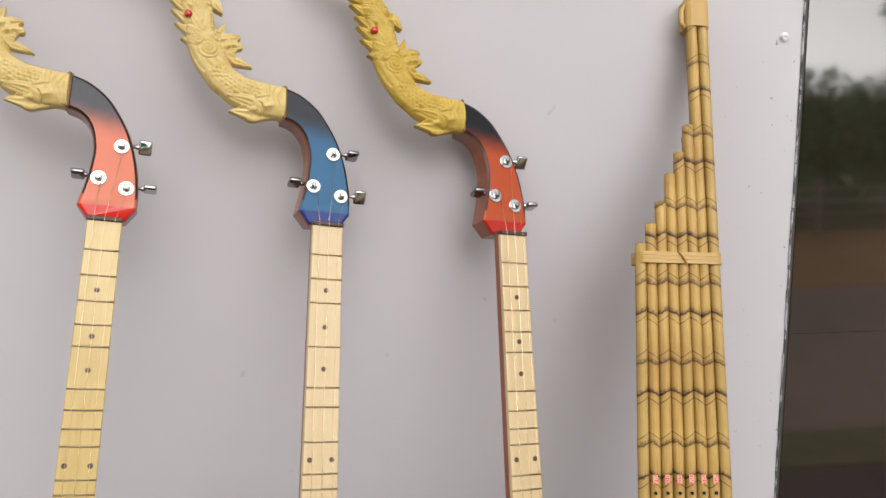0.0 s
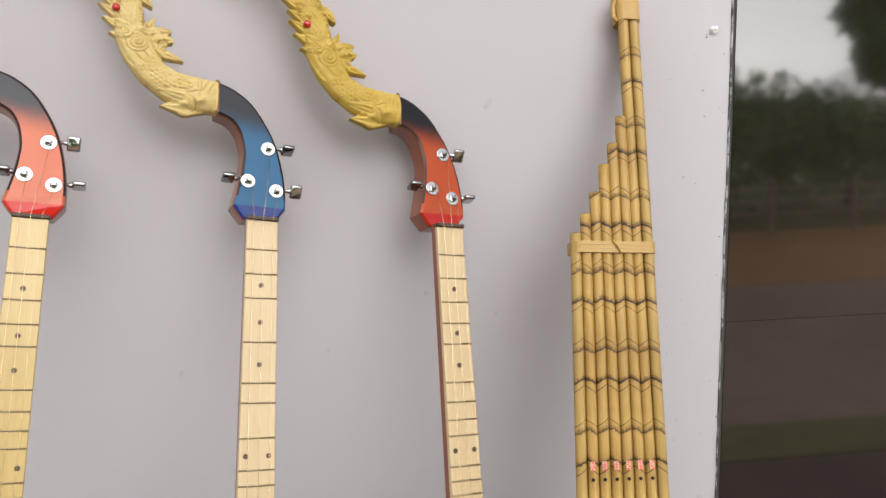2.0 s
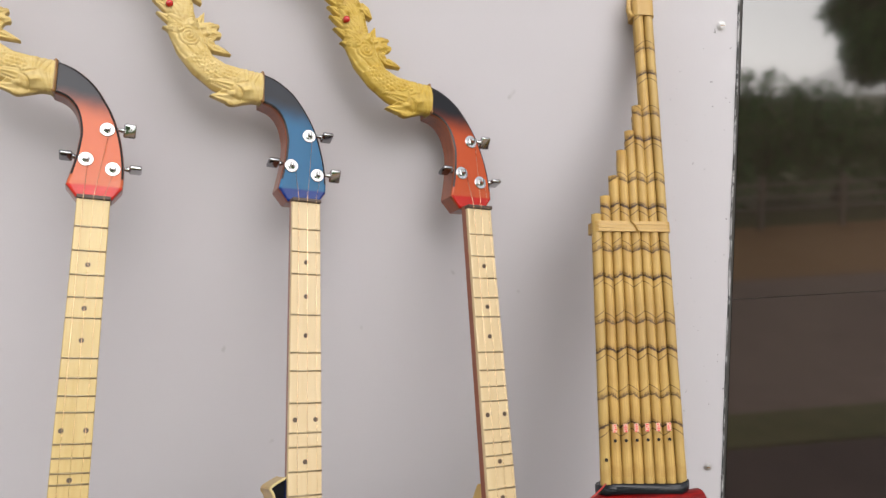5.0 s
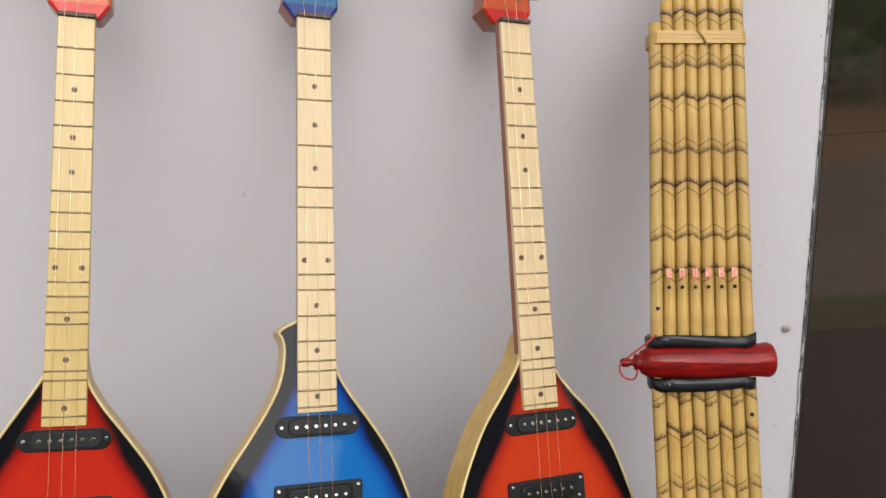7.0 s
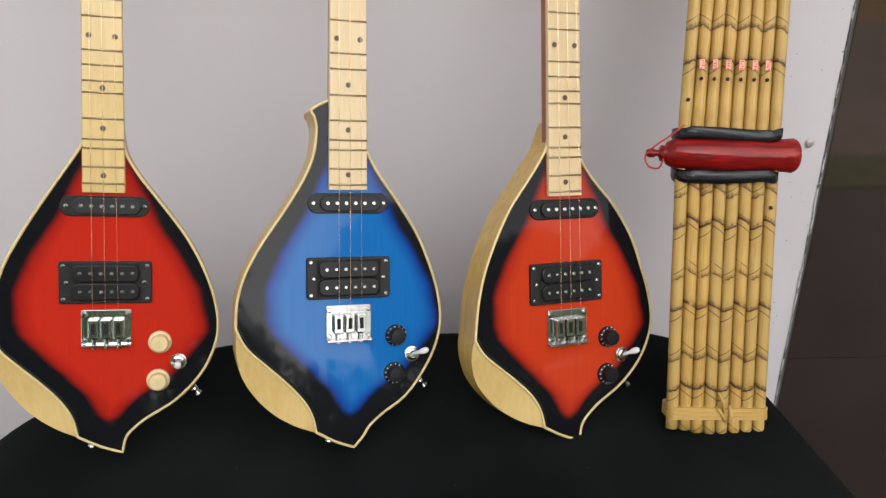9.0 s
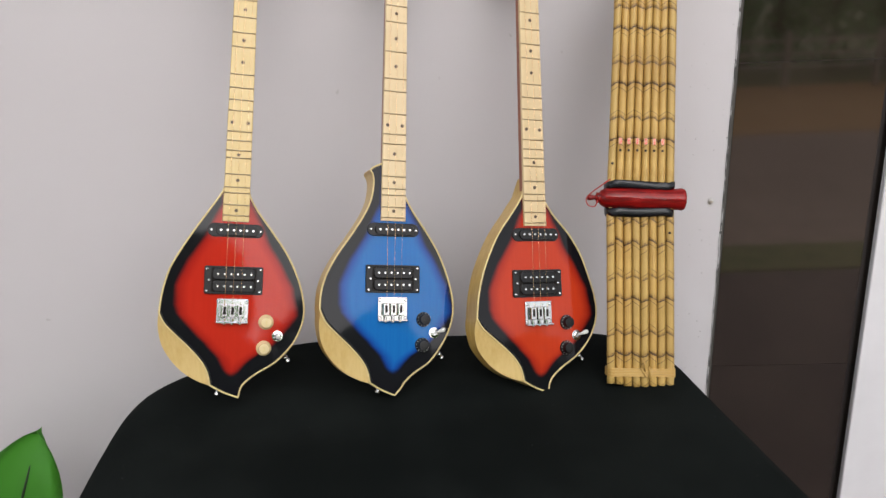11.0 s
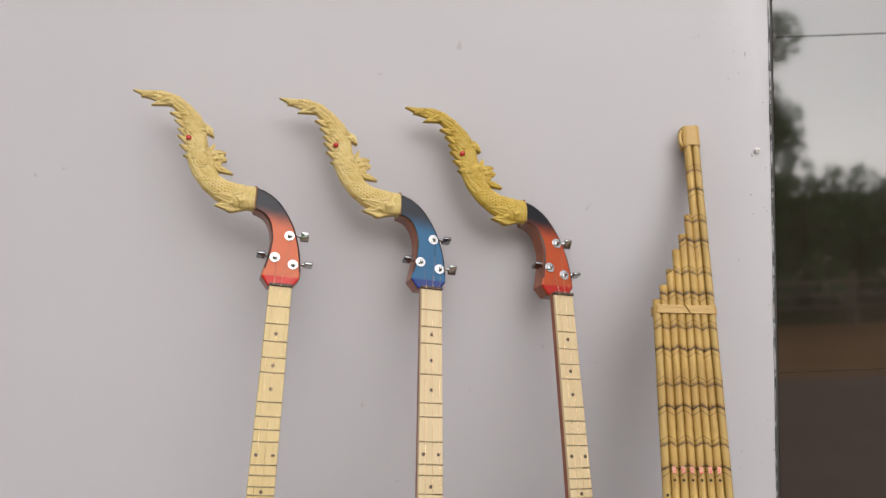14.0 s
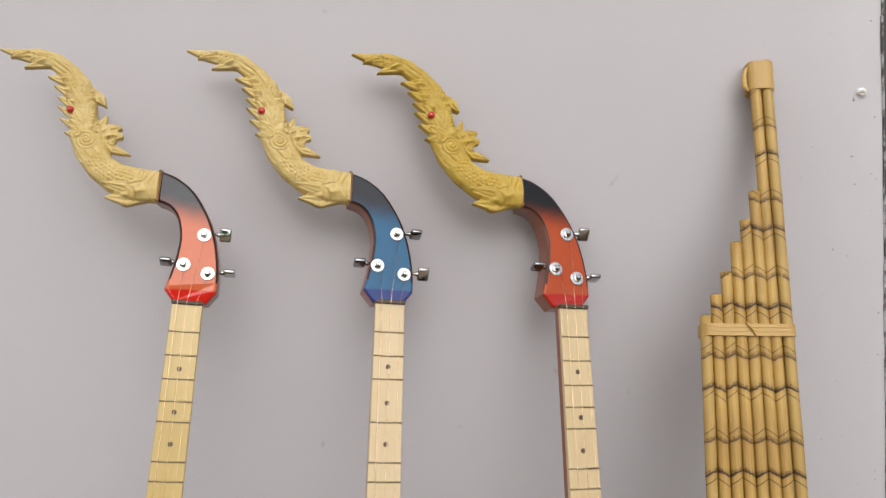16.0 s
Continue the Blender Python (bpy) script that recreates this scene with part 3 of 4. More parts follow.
BEVEL_IN = [(-29, -689), (-34, -669), (-45, -650), (-63, -630), (-84, -610), (-102, -592), (-111, -575)]
BEVEL_OUT = [(-29, -690), (-50, -683), (-72, -670), (-90, -652), (-105, -628), (-112, -600), (-112, -577)]
TIPS = {"red": (16, -709), "blue": (7, -710), "orange": (16, -701)}


def swell(kind, x, y):
    """No two bodies are cut quite alike: the blue one is narrower, the orange one fuller below the neck."""
    if kind == "blue" and x > 0:
        return x * (1 - 0.07 * min(1.0, max(0.0, (-y - 380) / 120))), y - (4 if y < -640 else 0)
    if kind == "orange":
        full = math.exp(-((y + 435) / 42) ** 2)
        return x * (1 + (0.13 if x > 0 else 0.10) * full), y + 9 * min(1.0, max(0.0, (-y - 570) / 90))
    return x, y


def outlines(kind):
    """Pairs of matching points: the edge of the painted face and the outer edge of the body."""
    horn = kind == "blue"
    tip_x, tip_y = TIPS[kind]
    fit = lambda run: [swell(kind, x, y) for x, y in run]
    right = smooth_line(fit(RIGHT) + [(tip_x, tip_y)], 4)
    dx = -6 if horn else 0
    b_in = smooth_line(fit([(x + dx, y) for x, y in BEVEL_IN]), 4)
    b_out = smooth_line(fit([(x + dx, y) for x, y in BEVEL_OUT]), 4)
    tip = smooth_line([(tip_x, tip_y), ((tip_x + b_in[0][0]) / 2, (tip_y + b_in[0][1]) / 2 - 2), b_in[0]], 3)
    left = smooth_line(fit(HORN if horn else LEFT), 4)
    inner = right[:-1] + tip[:-1] + b_in[:-1] + left
    outer = right[:-1] + tip[:-1] + b_out[:-1] + left
    nb = (len(right) - 1 + len(tip) - 1, len(right) - 1 + len(tip) - 1 + len(b_in) - 1)
    return inner, outer, nb


def lute_body(thing, burst, side, kind):
    inner, outer, (b0, b1) = outlines(kind)
    horn = kind == "blue"
    n = len(inner)
    bm = bmesh.new()
    mm = 0.001
    f = [bm.verts.new((x * mm, y * mm, FACE_Z)) for x, y in inner]
    e, g, h = [], [], []
    for i, (x, y) in enumerate(outer):
        drop = 0.0012
        if b0 <= i < b1:
            t = (i - b0) / (b1 - b0)
            drop = 0.0012 + 0.016 * math.sin(math.pi * min(1, max(0, t)))
        e.append(bm.verts.new((x * mm, y * mm, FACE_Z - drop)))
        deep = 0.016 + (DEPTH - 0.016) * min(1.0, max(0.0, (-y - 336) / 50)) ** 0.7
        if horn and x < 0:
            deep = DEPTH
        g.append(bm.verts.new((x * mm, y * mm, FACE_Z - deep + 0.004)))
        h.append(bm.verts.new((x * 0.98 * mm, (y + 550) * 0.985 * mm - 0.55, FACE_Z - deep)))
    face = bm.faces.new(f)
    face.material_index = 0
    for ring_a, ring_b, mat in ((f, e, 1), (e, g, 2), (g, h, 2)):
        for i in range(n):
            j = (i + 1) % n
            if ring_a is f and (inner[i] == outer[i]) and (inner[j] == outer[j]):
                q = bm.faces.new((ring_a[i], ring_a[j], ring_b[j], ring_b[i]))
            else:
                q = bm.faces.new((ring_a[i], ring_a[j], ring_b[j], ring_b[i]))
            q.material_index = mat
    back = bm.faces.new(h[::-1])
    back.material_index = 2
    bmesh.ops.recalc_face_normals(bm, faces=bm.faces[:])
    bmesh.ops.triangulate(bm, faces=[face, back])
    part("body", bm, [burst, M_BEVEL, side], thing)
    part("binding", tube([(x * mm, y * mm, FACE_Z - 0.0002) for x, y in inner], 0.0016, 6, True), M_BIND, thing, "cream edge binding", True)
    line = [(x * mm, y * mm, FACE_Z) for x, y in inner[b0:b1 + 1]]
    part("bevel_line", tube([(x + 0.0022, y + 0.0022, z + 0.0004) for x, y, z in line], 0.0011, 5), M_BLACK, thing, "", True)


HEAD = [(20, 3), (31, 18), (31, 40), (27, 68), (19, 97), (7, 122), (-11, 147), (-33, 163), (-54, 170), (-54, 129), (-38, 123), (-27, 109), (-21.5, 87), (-22, 70), (-24, 54), (-28, 35), (-32, 18), (-19, 2)]


def headstock(thing, paint):
    run = smooth_line(HEAD[:2], 1)[:-1] + smooth_line(HEAD[1:9], 5)[:-1] + smooth_line(HEAD[8:10], 1)[:-1] + smooth_line(HEAD[9:17], 5)[:-1] + [HEAD[16], HEAD[17]]
    pts = [(x * 0.001, y * 0.001) for x, y in run]
    bm = slab(pts, -0.028, -0.001, 0.0034)
    for p in bm.faces:
        if abs(p.normal.z) < 0.6 or p.normal.z < 0:
            p.material_index = 1
        elif p.normal.z < 0.97 and p.calc_center_median().y > 0.03:
            p.material_index = 2
    # the foot of the headstock slopes down to the nut, and its back runs into the neck
    for v in bm.verts:
        if v.co.y < 0.012 and v.co.z > -0.02:
            v.co.z -= 0.003 * (0.012 - v.co.y) / 0.012
    part("headstock", bm, [paint, M_NECKWOOD, M_RIM], thing).location.z = HEAD_DROP


# the carved head: tapered lobes, (x, y, radius) to (x, y, radius), in millimetres
SPINE = [(-54, 148.5, 21), (-80, 149, 22), (-106, 155, 19.5), (-127, 168, 17.5), (-142, 188, 18.5), (-151, 210, 19), (-156, 232, 16.5), (-161, 252, 17.5), (-168, 273, 16),
         (-180, 290, 12), (-199, 304, 11), (-222, 309, 10.5), (-242, 309, 7), (-268, 313, 0.6)]
FACE = [[(-152, 264, 10), (-140, 259, 6.5), (-132, 250, 1.2)],                      # upper lip
        [(-146, 213, 9), (-134, 221, 6.5), (-128.5, 236, 1)],                       # lower jaw
        [(-136, 212, 9), (-119, 219, 7), (-111, 222, 2.5)],                         # beard
        [(-131, 206, 8), (-116, 211, 6.5), (-109, 211, 3.5)],
        [(-117, 207, 5), (-121.5, 199, 4.6), (-114, 192.5, 5.6), (-104, 190, 3.4), (-94, 187, 0.6)]]  # hook
FLAMES = [((-205, 305, 10), (-236, 291, 0.6)), ((-228, 311, 6.5), (-254, 303, 0.6)), ((-176, 278, 10), (-206, 282, 0.5)), ((-167, 260, 11), (-197, 270, 0.5)), ((-162, 244, 11), (-191, 256, 0.5)),
          ((-158, 229, 11), (-189, 243, 0.5)), ((-155, 215, 10), (-184, 227, 0.5)), ((-152, 205, 9), (-176, 209, 0.5)), ((-66, 140, 12), (-91, 131, 11.5), (-117, 129, 0.6))]
MANE = [((-152, 258, 5.5), (-176, 287, 0.8)), ((-160, 276, 5.5), (-190, 301, 0.8)), ((-176, 294, 5), (-214, 314, 0.8)), ((-158, 244, 5.5), (-176, 270, 0.8)), ((-200, 309, 4.5), (-240, 312, 0.8)),
        ((-156, 222, 5.5), (-178, 252, 0.8)), ((-152, 214, 5), (-174, 226, 0.8)), ((-150, 222, 3.6), (-149, 248, 2.6)), ((-148, 244, 3.2), (-144, 260, 2)),
        ((-90, 142, 7), (-122, 146, 0.8))]
SPIRALS = [(-146, 199, 12.5), (-153, 267, 7.5), (-117, 202, 6.0), (-158, 206, 5.5)]


def along_chain(px, py, chain):
    """For each segment of a chain: distance over radius (signed), radius, distance along, and how far inside."""
    run = 0.0
    for (x0, y0, r0), (x1, y1, r1) in zip(chain, chain[1:]):
        dx, dy = x1 - x0, y1 - y0
        length = math.hypot(dx, dy)
        t = np.clip(((px - x0) * dx + (py - y0) * dy) / (length * length), 0, 1)
        r = np.maximum(r0 + (r1 - r0) * t, 0.3)
        qx, qy = px - (x0 + dx * t), py - (y0 + dy * t)
        d = np.hypot(qx, qy)
        yield d, r, d / r * np.sign(qx * dy - qy * dx), run + t * length
        run += length


def head_field(px, py):
    """Signed edge distance and carved height of the head at many places at once (millimetres)."""
    sd = np.full(px.shape, 1e9)
    base, rel_at, run_at = np.zeros(px.shape), np.zeros(px.shape), np.zeros(px.shape)
    for d, r, rel, run in along_chain(px, py, SPINE):
        sd = np.minimum(sd, d - r)
        h = 0.62 * r * np.sqrt(np.clip(1 - (d / r) ** 2, 0, 1))
        better = h > base
        base, rel_at, run_at = np.where(better, h, base), np.where(better, rel, rel_at), np.where(better, run, run_at)
    # rows of scales on the neck, a chevron band between two beads at the collar, flowing grooves in the mane
    rows = rel_at * 4.0
    a = (run_at / 6.0 + (np.floor(rows) % 2) * 0.5) % 1.0 - 0.5
    b = rows % 1.0 - 0.5
    scales = 2.3 * np.clip(1 - 3.4 * (a * a + b * b), 0, 1) - 0.7
    chevron = -2.1 * np.exp(-((((run_at * 0.14 + np.abs(rel_at) * 1.3) % 1.0) - 0.5) / 0.17) ** 2)
    flow = -2.4 * np.exp(-((((rel_at * 2.0 + run_at * 0.012) % 1.0) - 0.5) / 0.12) ** 2)
    stripe = -2.3 * np.exp(-((((rel_at * 2.6) % 1.0) - 0.5) / 0.12) ** 2)
    relief = np.where(run_at < 4, 0.5, np.where(run_at < 19, chevron, np.where(run_at < 28, 0.6, np.where(run_at < 92, np.where(np.abs(rel_at) < 0.62, scales, stripe), flow))))
    for at in (4, 19, 23.5, 28):
        relief = relief - 1.7 * np.exp(-((run_at - at) / 0.8) ** 2)
    body = np.where(base > 0, np.maximum(base + relief, 0.5), 0.0)
    height = body
    for lift, chains in ((2.0, FLAMES), (2.4, MANE), (3.4, FACE)):
        for chain in chains:
            for d, r, rel, run in along_chain(px, py, list(chain)):
                sd = np.minimum(sd, d - r)
                # a blade with a sharp ridge that rises out of the wood, and a cut line along its sides
                rise = np.clip(run / 7.0, 0, 1)
                ridge = (0.9 - 0.15 * rise) * base + lift * rise + 0.40 * r * (1 - np.abs(rel)) * rise + 0.7 * rise * np.cos(np.abs(rel) * 7.5)
                height = np.where(d < r, np.maximum(np.maximum(ridge, 0.9), height * (1 - rise)), height)
                height = np.where((d >= r) & (d < r + 1.1) & (base > 0) & (rise > 0.5), np.minimum(height, np.maximum(base - 1.6, 0.4)), height)
    for x, y, r in SPIRALS:
        dx, dy = px - x, py - y
        rad = np.hypot(dx, dy)
        coil = np.cos(2 * math.pi * (rad / 4.3 - np.arctan2(dy, dx) / (2 * math.pi)))
        height = np.where((rad < r) & (sd < 0), 0.85 * base + 3.0 + 1.3 * coil - 0.1 * rad, height)
        height = np.where((rad >= r) & (rad < r + 1.3) & (sd < 0), np.minimum(height, np.maximum(base - 1.2, 0.4)), height)
    for n in range(6):
        rad = np.hypot(px + 143.5 - 0.3 * n, py - 249 + 4.3 * n)
        height = np.where((rad < 2.0) & (sd < 0), 0.8 * base + 3.5 + 0.8 * (1 - rad / 2.0), height)
    return sd, np.maximum(height, 0.0)


def carved_mesh(cell=0.9):
    xs = np.arange(-280, -52 + cell, cell)
    ys = np.arange(100, 325, cell)
    gx, gy = np.meshgrid(xs, ys, indexing="ij")
    sd, _ = head_field(gx, gy)
    gx, gy = np.where(gx > -54.5, -54.5, gx), gy
    keep = sd < 0
    near = keep.copy()
    for ax in (0, 1):
        for s in (1, -1):
            near |= np.roll(keep, s, ax)
    near |= np.roll(np.roll(keep, 1, 0), 1, 1) | np.roll(np.roll(keep, -1, 0), -1, 1) | np.roll(np.roll(keep, 1, 0), -1, 1) | np.roll(np.roll(keep, -1, 0), 1, 1)
    e = 0.2
    for _ in range(3):
        s0, _ = head_field(gx, gy)
        sx, _ = head_field(gx + e, gy)
        sy, _ = head_field(gx, gy + e)
        ox = np.where(near & ~keep, s0 * (sx - s0) / e, 0)
        oy = np.where(near & ~keep, s0 * (sy - s0) / e, 0)
        gx, gy = gx - np.clip(ox, -2, 2), gy - np.clip(oy, -2, 2)
    _, hz = head_field(gx, gy)
    hz = np.where(keep, hz, 0.0)
    index = -np.ones(gx.shape, int)
    index[near] = np.arange(near.sum())
    n = int(near.sum())
    front = np.stack([gx[near] / 1000, gy[near] / 1000, -0.012 + hz[near] / 1000], 1)
    back = np.stack([gx[near] / 1000, gy[near] / 1000, -0.017 - 0.45 * hz[near] / 1000], 1)
    faces = []
    count = {}
    for i in range(gx.shape[0] - 1):
        for j in range(gx.shape[1] - 1):
            q = (index[i, j], index[i + 1, j], index[i + 1, j + 1], index[i, j + 1])
            if min(q) >= 0 and (keep[i, j] or keep[i + 1, j] or keep[i + 1, j + 1] or keep[i, j + 1]):
                faces.append(q)
                for a, b in zip(q, q[1:] + q[:1]):
                    count[(a, b)] = 1
    walls = [(a, b) for a, b in count if (b, a) not in count]
    allf = [tuple(map(int, q)) for q in faces] + [tuple(int(v) + n for v in q[::-1]) for q in faces] + [(int(b), int(a), int(a) + n, int(b) + n) for a, b in walls]
    me = bpy.data.meshes.new("carved_head")
    me.from_pydata(np.concatenate([front, back]).tolist(), [], allf)
    me.validate()
    for p in me.polygons:
        p.use_smooth = True
    return me


CARVED = carved_mesh()
CARVED_DEEP = CARVED.copy()
CARVED.materials.append(M_CARVE)
CARVED_DEEP.materials.append(M_CARVE_DEEP)


def tuner(thing, x, y, side, turn, metal):
    m = pose(x, y, -0.001 + HEAD_DROP)
    base = part("tuner", lathe([(0.0088, 0.0), (0.0088, 0.0009), (0.0080, 0.0014), (0.0048, 0.0015), (0.0044, 0.0030), (0.0032, 0.0034), (0.0030, 0.0085), (0.0022, 0.0095)], m, 20), M_CHROME, thing, "chrome tuning post with washer")
    part("post_slot", box((0.0007, 0.0044, 0.0006), (x, y, 0.0087 + HEAD_DROP)), M_HOLE, base)
    reach = {1: 0.021, -1: 0.0175}[side]
    shaft = lathe([(0.0022, 0.0), (0.0022, reach - 0.006), (0.0032, reach - 0.005), (0.0032, reach - 0.001)], pose(x, y + 0.003, -0.013, 0, 90 * side, 0), 10)
    part("shaft", shaft, metal, base, "", True)
    key = box((0.0145, 0.0175, 0.0058), (0, 0, 0), 0.0022, 2)
    bmesh.ops.transform(key, matrix=pose(x + side * (reach + 0.0045), y + 0.003, -0.013, turn, 0, 0), verts=key.verts[:])
    part("key", key, metal, base, "flat chrome key", True)


# the neck is set a little forward of the face, the headstock lies behind the fingerboard
NECK_RISE, HEAD_DROP = 0.006, -0.008
NECK_SET = Matrix.Translation((0, -0.41, 0)) @ pose(0, 0, 0, math.degrees(math.atan(NECK_RISE / 0.41))) @ Matrix.Translation((0, 0.41, 0))


def fret_width(y):
    return 0.036 + 0.006 * (-y / 0.425)


def fingerboard(thing, maple, frets, dots, end):
    w0, w1 = fret_width(0) / 2, fret_width(-end) / 2
    part("fingerboard", slab([(-w0, -0.002), (w0, -0.002), (w1, -end), (-w1, -end)], FACE_Z - 0.0005, 0.0, 0.0012), maple, thing)
    w0, w1 = w0 - 0.0015, w1 - 0.0015
    neck = slab([(-w0, 0.004), (w0, 0.004), (w1, -0.40), (-w1, -0.40)], -0.024, -0.0055)
    bmesh.ops.bevel(neck, geom=[e for e in neck.edges if e.verts[0].co.z < -0.02 and e.verts[1].co.z < -0.02], offset=0.007, segments=3, affect="EDGES")
    part("neck", neck, M_NECKWOOD, thing, "russet stained neck")
    for y in frets:
        w = fret_width(-y * 0.001)
        slot = part("fret", box((w, 0.0017, 0.0006), (0, -y * 0.001, 0.0002)), M_SLOT, thing)
        part("wire", tube([(-w / 2 + 0.0005, -y * 0.001 + 0.0004, 0.0004), (w / 2 - 0.0005, -y * 0.001 + 0.0004, 0.0004)], 0.00085, 6), M_FRET, slot, "", True)
    for x, y in dots:
        part("inlay_dot", lathe([(0.0029, 0.0), (0.0029, 0.0005)], pose(x * 0.001, -y * 0.001, 0.0), 14), M_INLAY, thing)
    part("nut", box((0.037, 0.0045, 0.010), (0, 0.0005, -0.0015), 0.0008, 1), M_NUT, thing, "dark wooden nut")
    for ob in thing.children:
        if ob.name.split(".")[0] in ("fingerboard", "neck", "fret", "inlay_dot", "nut"):
            ob.matrix_local = NECK_SET


def rounded(w, h, r, n=6):
    pts = []
    for cx, cy, a0 in ((w / 2 - r, h / 2 - r, 0), (-w / 2 + r, h / 2 - r, 90), (-w / 2 + r, -h / 2 + r, 180), (w / 2 - r, -h / 2 + r, 270)):
        for i in range(n + 1):
            a = radians(a0 + 90 * i / n)
            pts.append((cx + r * math.cos(a), cy + r * math.sin(a)))
    return pts


def shifted(pts, x, y):
    return [(a + x, b + y) for a, b in pts]


def single_pickup(thing, y):
    plate = [(p[0], p[1] - (0.0035 if p[1] < 0 and abs(p[0]) < 0.025 else 0)) for p in rounded(0.088, 0.0220, 0.0108, 7)]
    p = part("single_pickup", slab(shifted(plate, 0.001, y), FACE_Z - 0.001, FACE_Z + 0.0022, 0.0008), M_BLACK, thing)
    part("cover", slab(shifted(rounded(0.067, 0.0175, 0.0086, 7), 0.003, y), FACE_Z + 0.002, FACE_Z + 0.0055, 0.0012), M_RING, p, "")
    for i in range(6):
        part("pole_piece", lathe([(0.0021, 0.0), (0.0021, 0.0006), (0.0016, 0.0009)], pose(-0.0222 + 0.0101 * i, y, FACE_Z + 0.0053), 12), M_CHROME, p)
    for x in (-0.037, 0.040):
        part("screw", lathe([(0.0022, 0.0), (0.0022, 0.0008), (0.0012, 0.0014)], pose(x, y, FACE_Z + 0.0020), 12), M_CHROME, p)


def double_pickup(thing, y):
    outer = rounded(0.092, 0.0455, 0.003, 3)
    ring_part = part("double_pickup", slab(shifted(outer, 0.001, y), FACE_Z - 0.001, FACE_Z + 0.0035, 0.001), M_RING, thing, "black twin-coil pickup in a flat ring")
    part("well", box((0.071, 0.040, 0.0006), (0.001, y, FACE_Z + 0.0037)), M_HOLE, ring_part)
    for k in (-1, 1):
        yy = y + k * 0.0098
        coil = part("coil", slab(shifted(rounded(0.067, 0.0185, 0.0075, 6), 0.001, yy), FACE_Z + 0.0034, FACE_Z + 0.0072, 0.0015), M_BLACK, ring_part)
        for i in range(6):
            part("pole_piece", lathe([(0.0020, 0.0), (0.0020, 0.0007), (0.0015, 0.0011)], pose(-0.0250 + 0.0104 * i + 0.001, yy, FACE_Z + 0.0070), 12), M_CHROME, coil)
    for x in (-0.0405, 0.0425):
        for dy in (-0.0178, 0.0, 0.0178):
            part("screw", lathe([(0.0021, 0.0), (0.0021, 0.0009), (0.0012, 0.0015)], pose(x + (0.003 if dy == 0 and x < 0 else -0.003 if dy == 0 else 0), y + dy, FACE_Z + 0.0033), 12), M_CHROME, ring_part)


def bridge(thing, y):
    b = part("bridge", slab(shifted(rounded(0.050, 0.0385, 0.002, 3), 0.001, y), FACE_Z - 0.0005, FACE_Z + 0.0024, 0.0006), M_CHROME, thing, "chrome bridge plate with three saddles")
    part("lip", box((0.050, 0.0025, 0.009), (0.001, y - 0.0190, FACE_Z + 0.0045), 0.0006, 1), M_CHROME, b)
    for i in (-1, 0, 1):
        x = 0.001 + i * 0.0125
        s = part("saddle", box((0.0108, 0.021, 0.007), (x, y - 0.0005, FACE_Z + 0.006), 0.0012, 2), M_CHROME, b)
        part("slot", box((0.0042, 0.012, 0.0008), (x, y, FACE_Z + 0.0096), 0.0003, 1), M_HOLE, s)
        part("screw", lathe([(0.0022, 0.0), (0.0022, 0.010)], pose(x, y - 0.012, FACE_Z + 0.005, 90, 0, 0), 10), M_CHROME, s)
    for dx in (-0.021, 0.023):
        for dy in (-0.0145, 0.0145):
            part("screw", lathe([(0.0030, 0.0), (0.0030, 0.0009), (0.0018, 0.0017)], pose(dx, y + dy, FACE_Z + 0.0022), 14), M_CHROME, b)


def knob(thing, x, y, cream, turn):
    z = FACE_Z
    prof = [(0.0122, 0.0), (0.0122, 0.0022), (0.0116, 0.0032), (0.0096, 0.0044), (0.0088, 0.0110), (0.0082, 0.0122), (0.0040, 0.0124)]
    kb = part("knob", lathe(prof, pose(x, y, z), 28), M_CREAM if cream else M_BLACK, thing, "cream control knob" if cream else "black control knob with pale marks", False)
    if not cream:
        for i in range(11):
            a = radians(turn + i * 28)
            part("mark", box((0.0017, 0.0007, 0.0003), (0, 0, 0)), M_MARK, kb).matrix_local = pose(x + 0.0107 * math.cos(a), y + 0.0107 * math.sin(a), z + 0.0041, 0, 0, math.degrees(a))
    bars = part("cap_print", box((0.0022, 0.0072, 0.0003), (x, y, z + 0.0125)), M_BIND if cream else M_RING, kb)
    return bars


def switch(thing, x, y, tilt_x, tilt_y):
    s = part("toggle_switch", lathe([(0.0088, 0.0), (0.0088, 0.0010), (0.0068, 0.0012), (0.0064, 0.0036), (0.0045, 0.0042)], pose(x, y, FACE_Z), 20), M_CHROME, thing, "chrome toggle switch")
    lever = lathe([(0.0018, 0.0), (0.0020, 0.008), (0.0033, 0.012), (0.0035, 0.017), (0.0018, 0.0195)], pose(x, y, FACE_Z + 0.003, tilt_x, tilt_y, 0), 14)
    part("lever", lever, M_MARK, s, "pale switch tip", True)


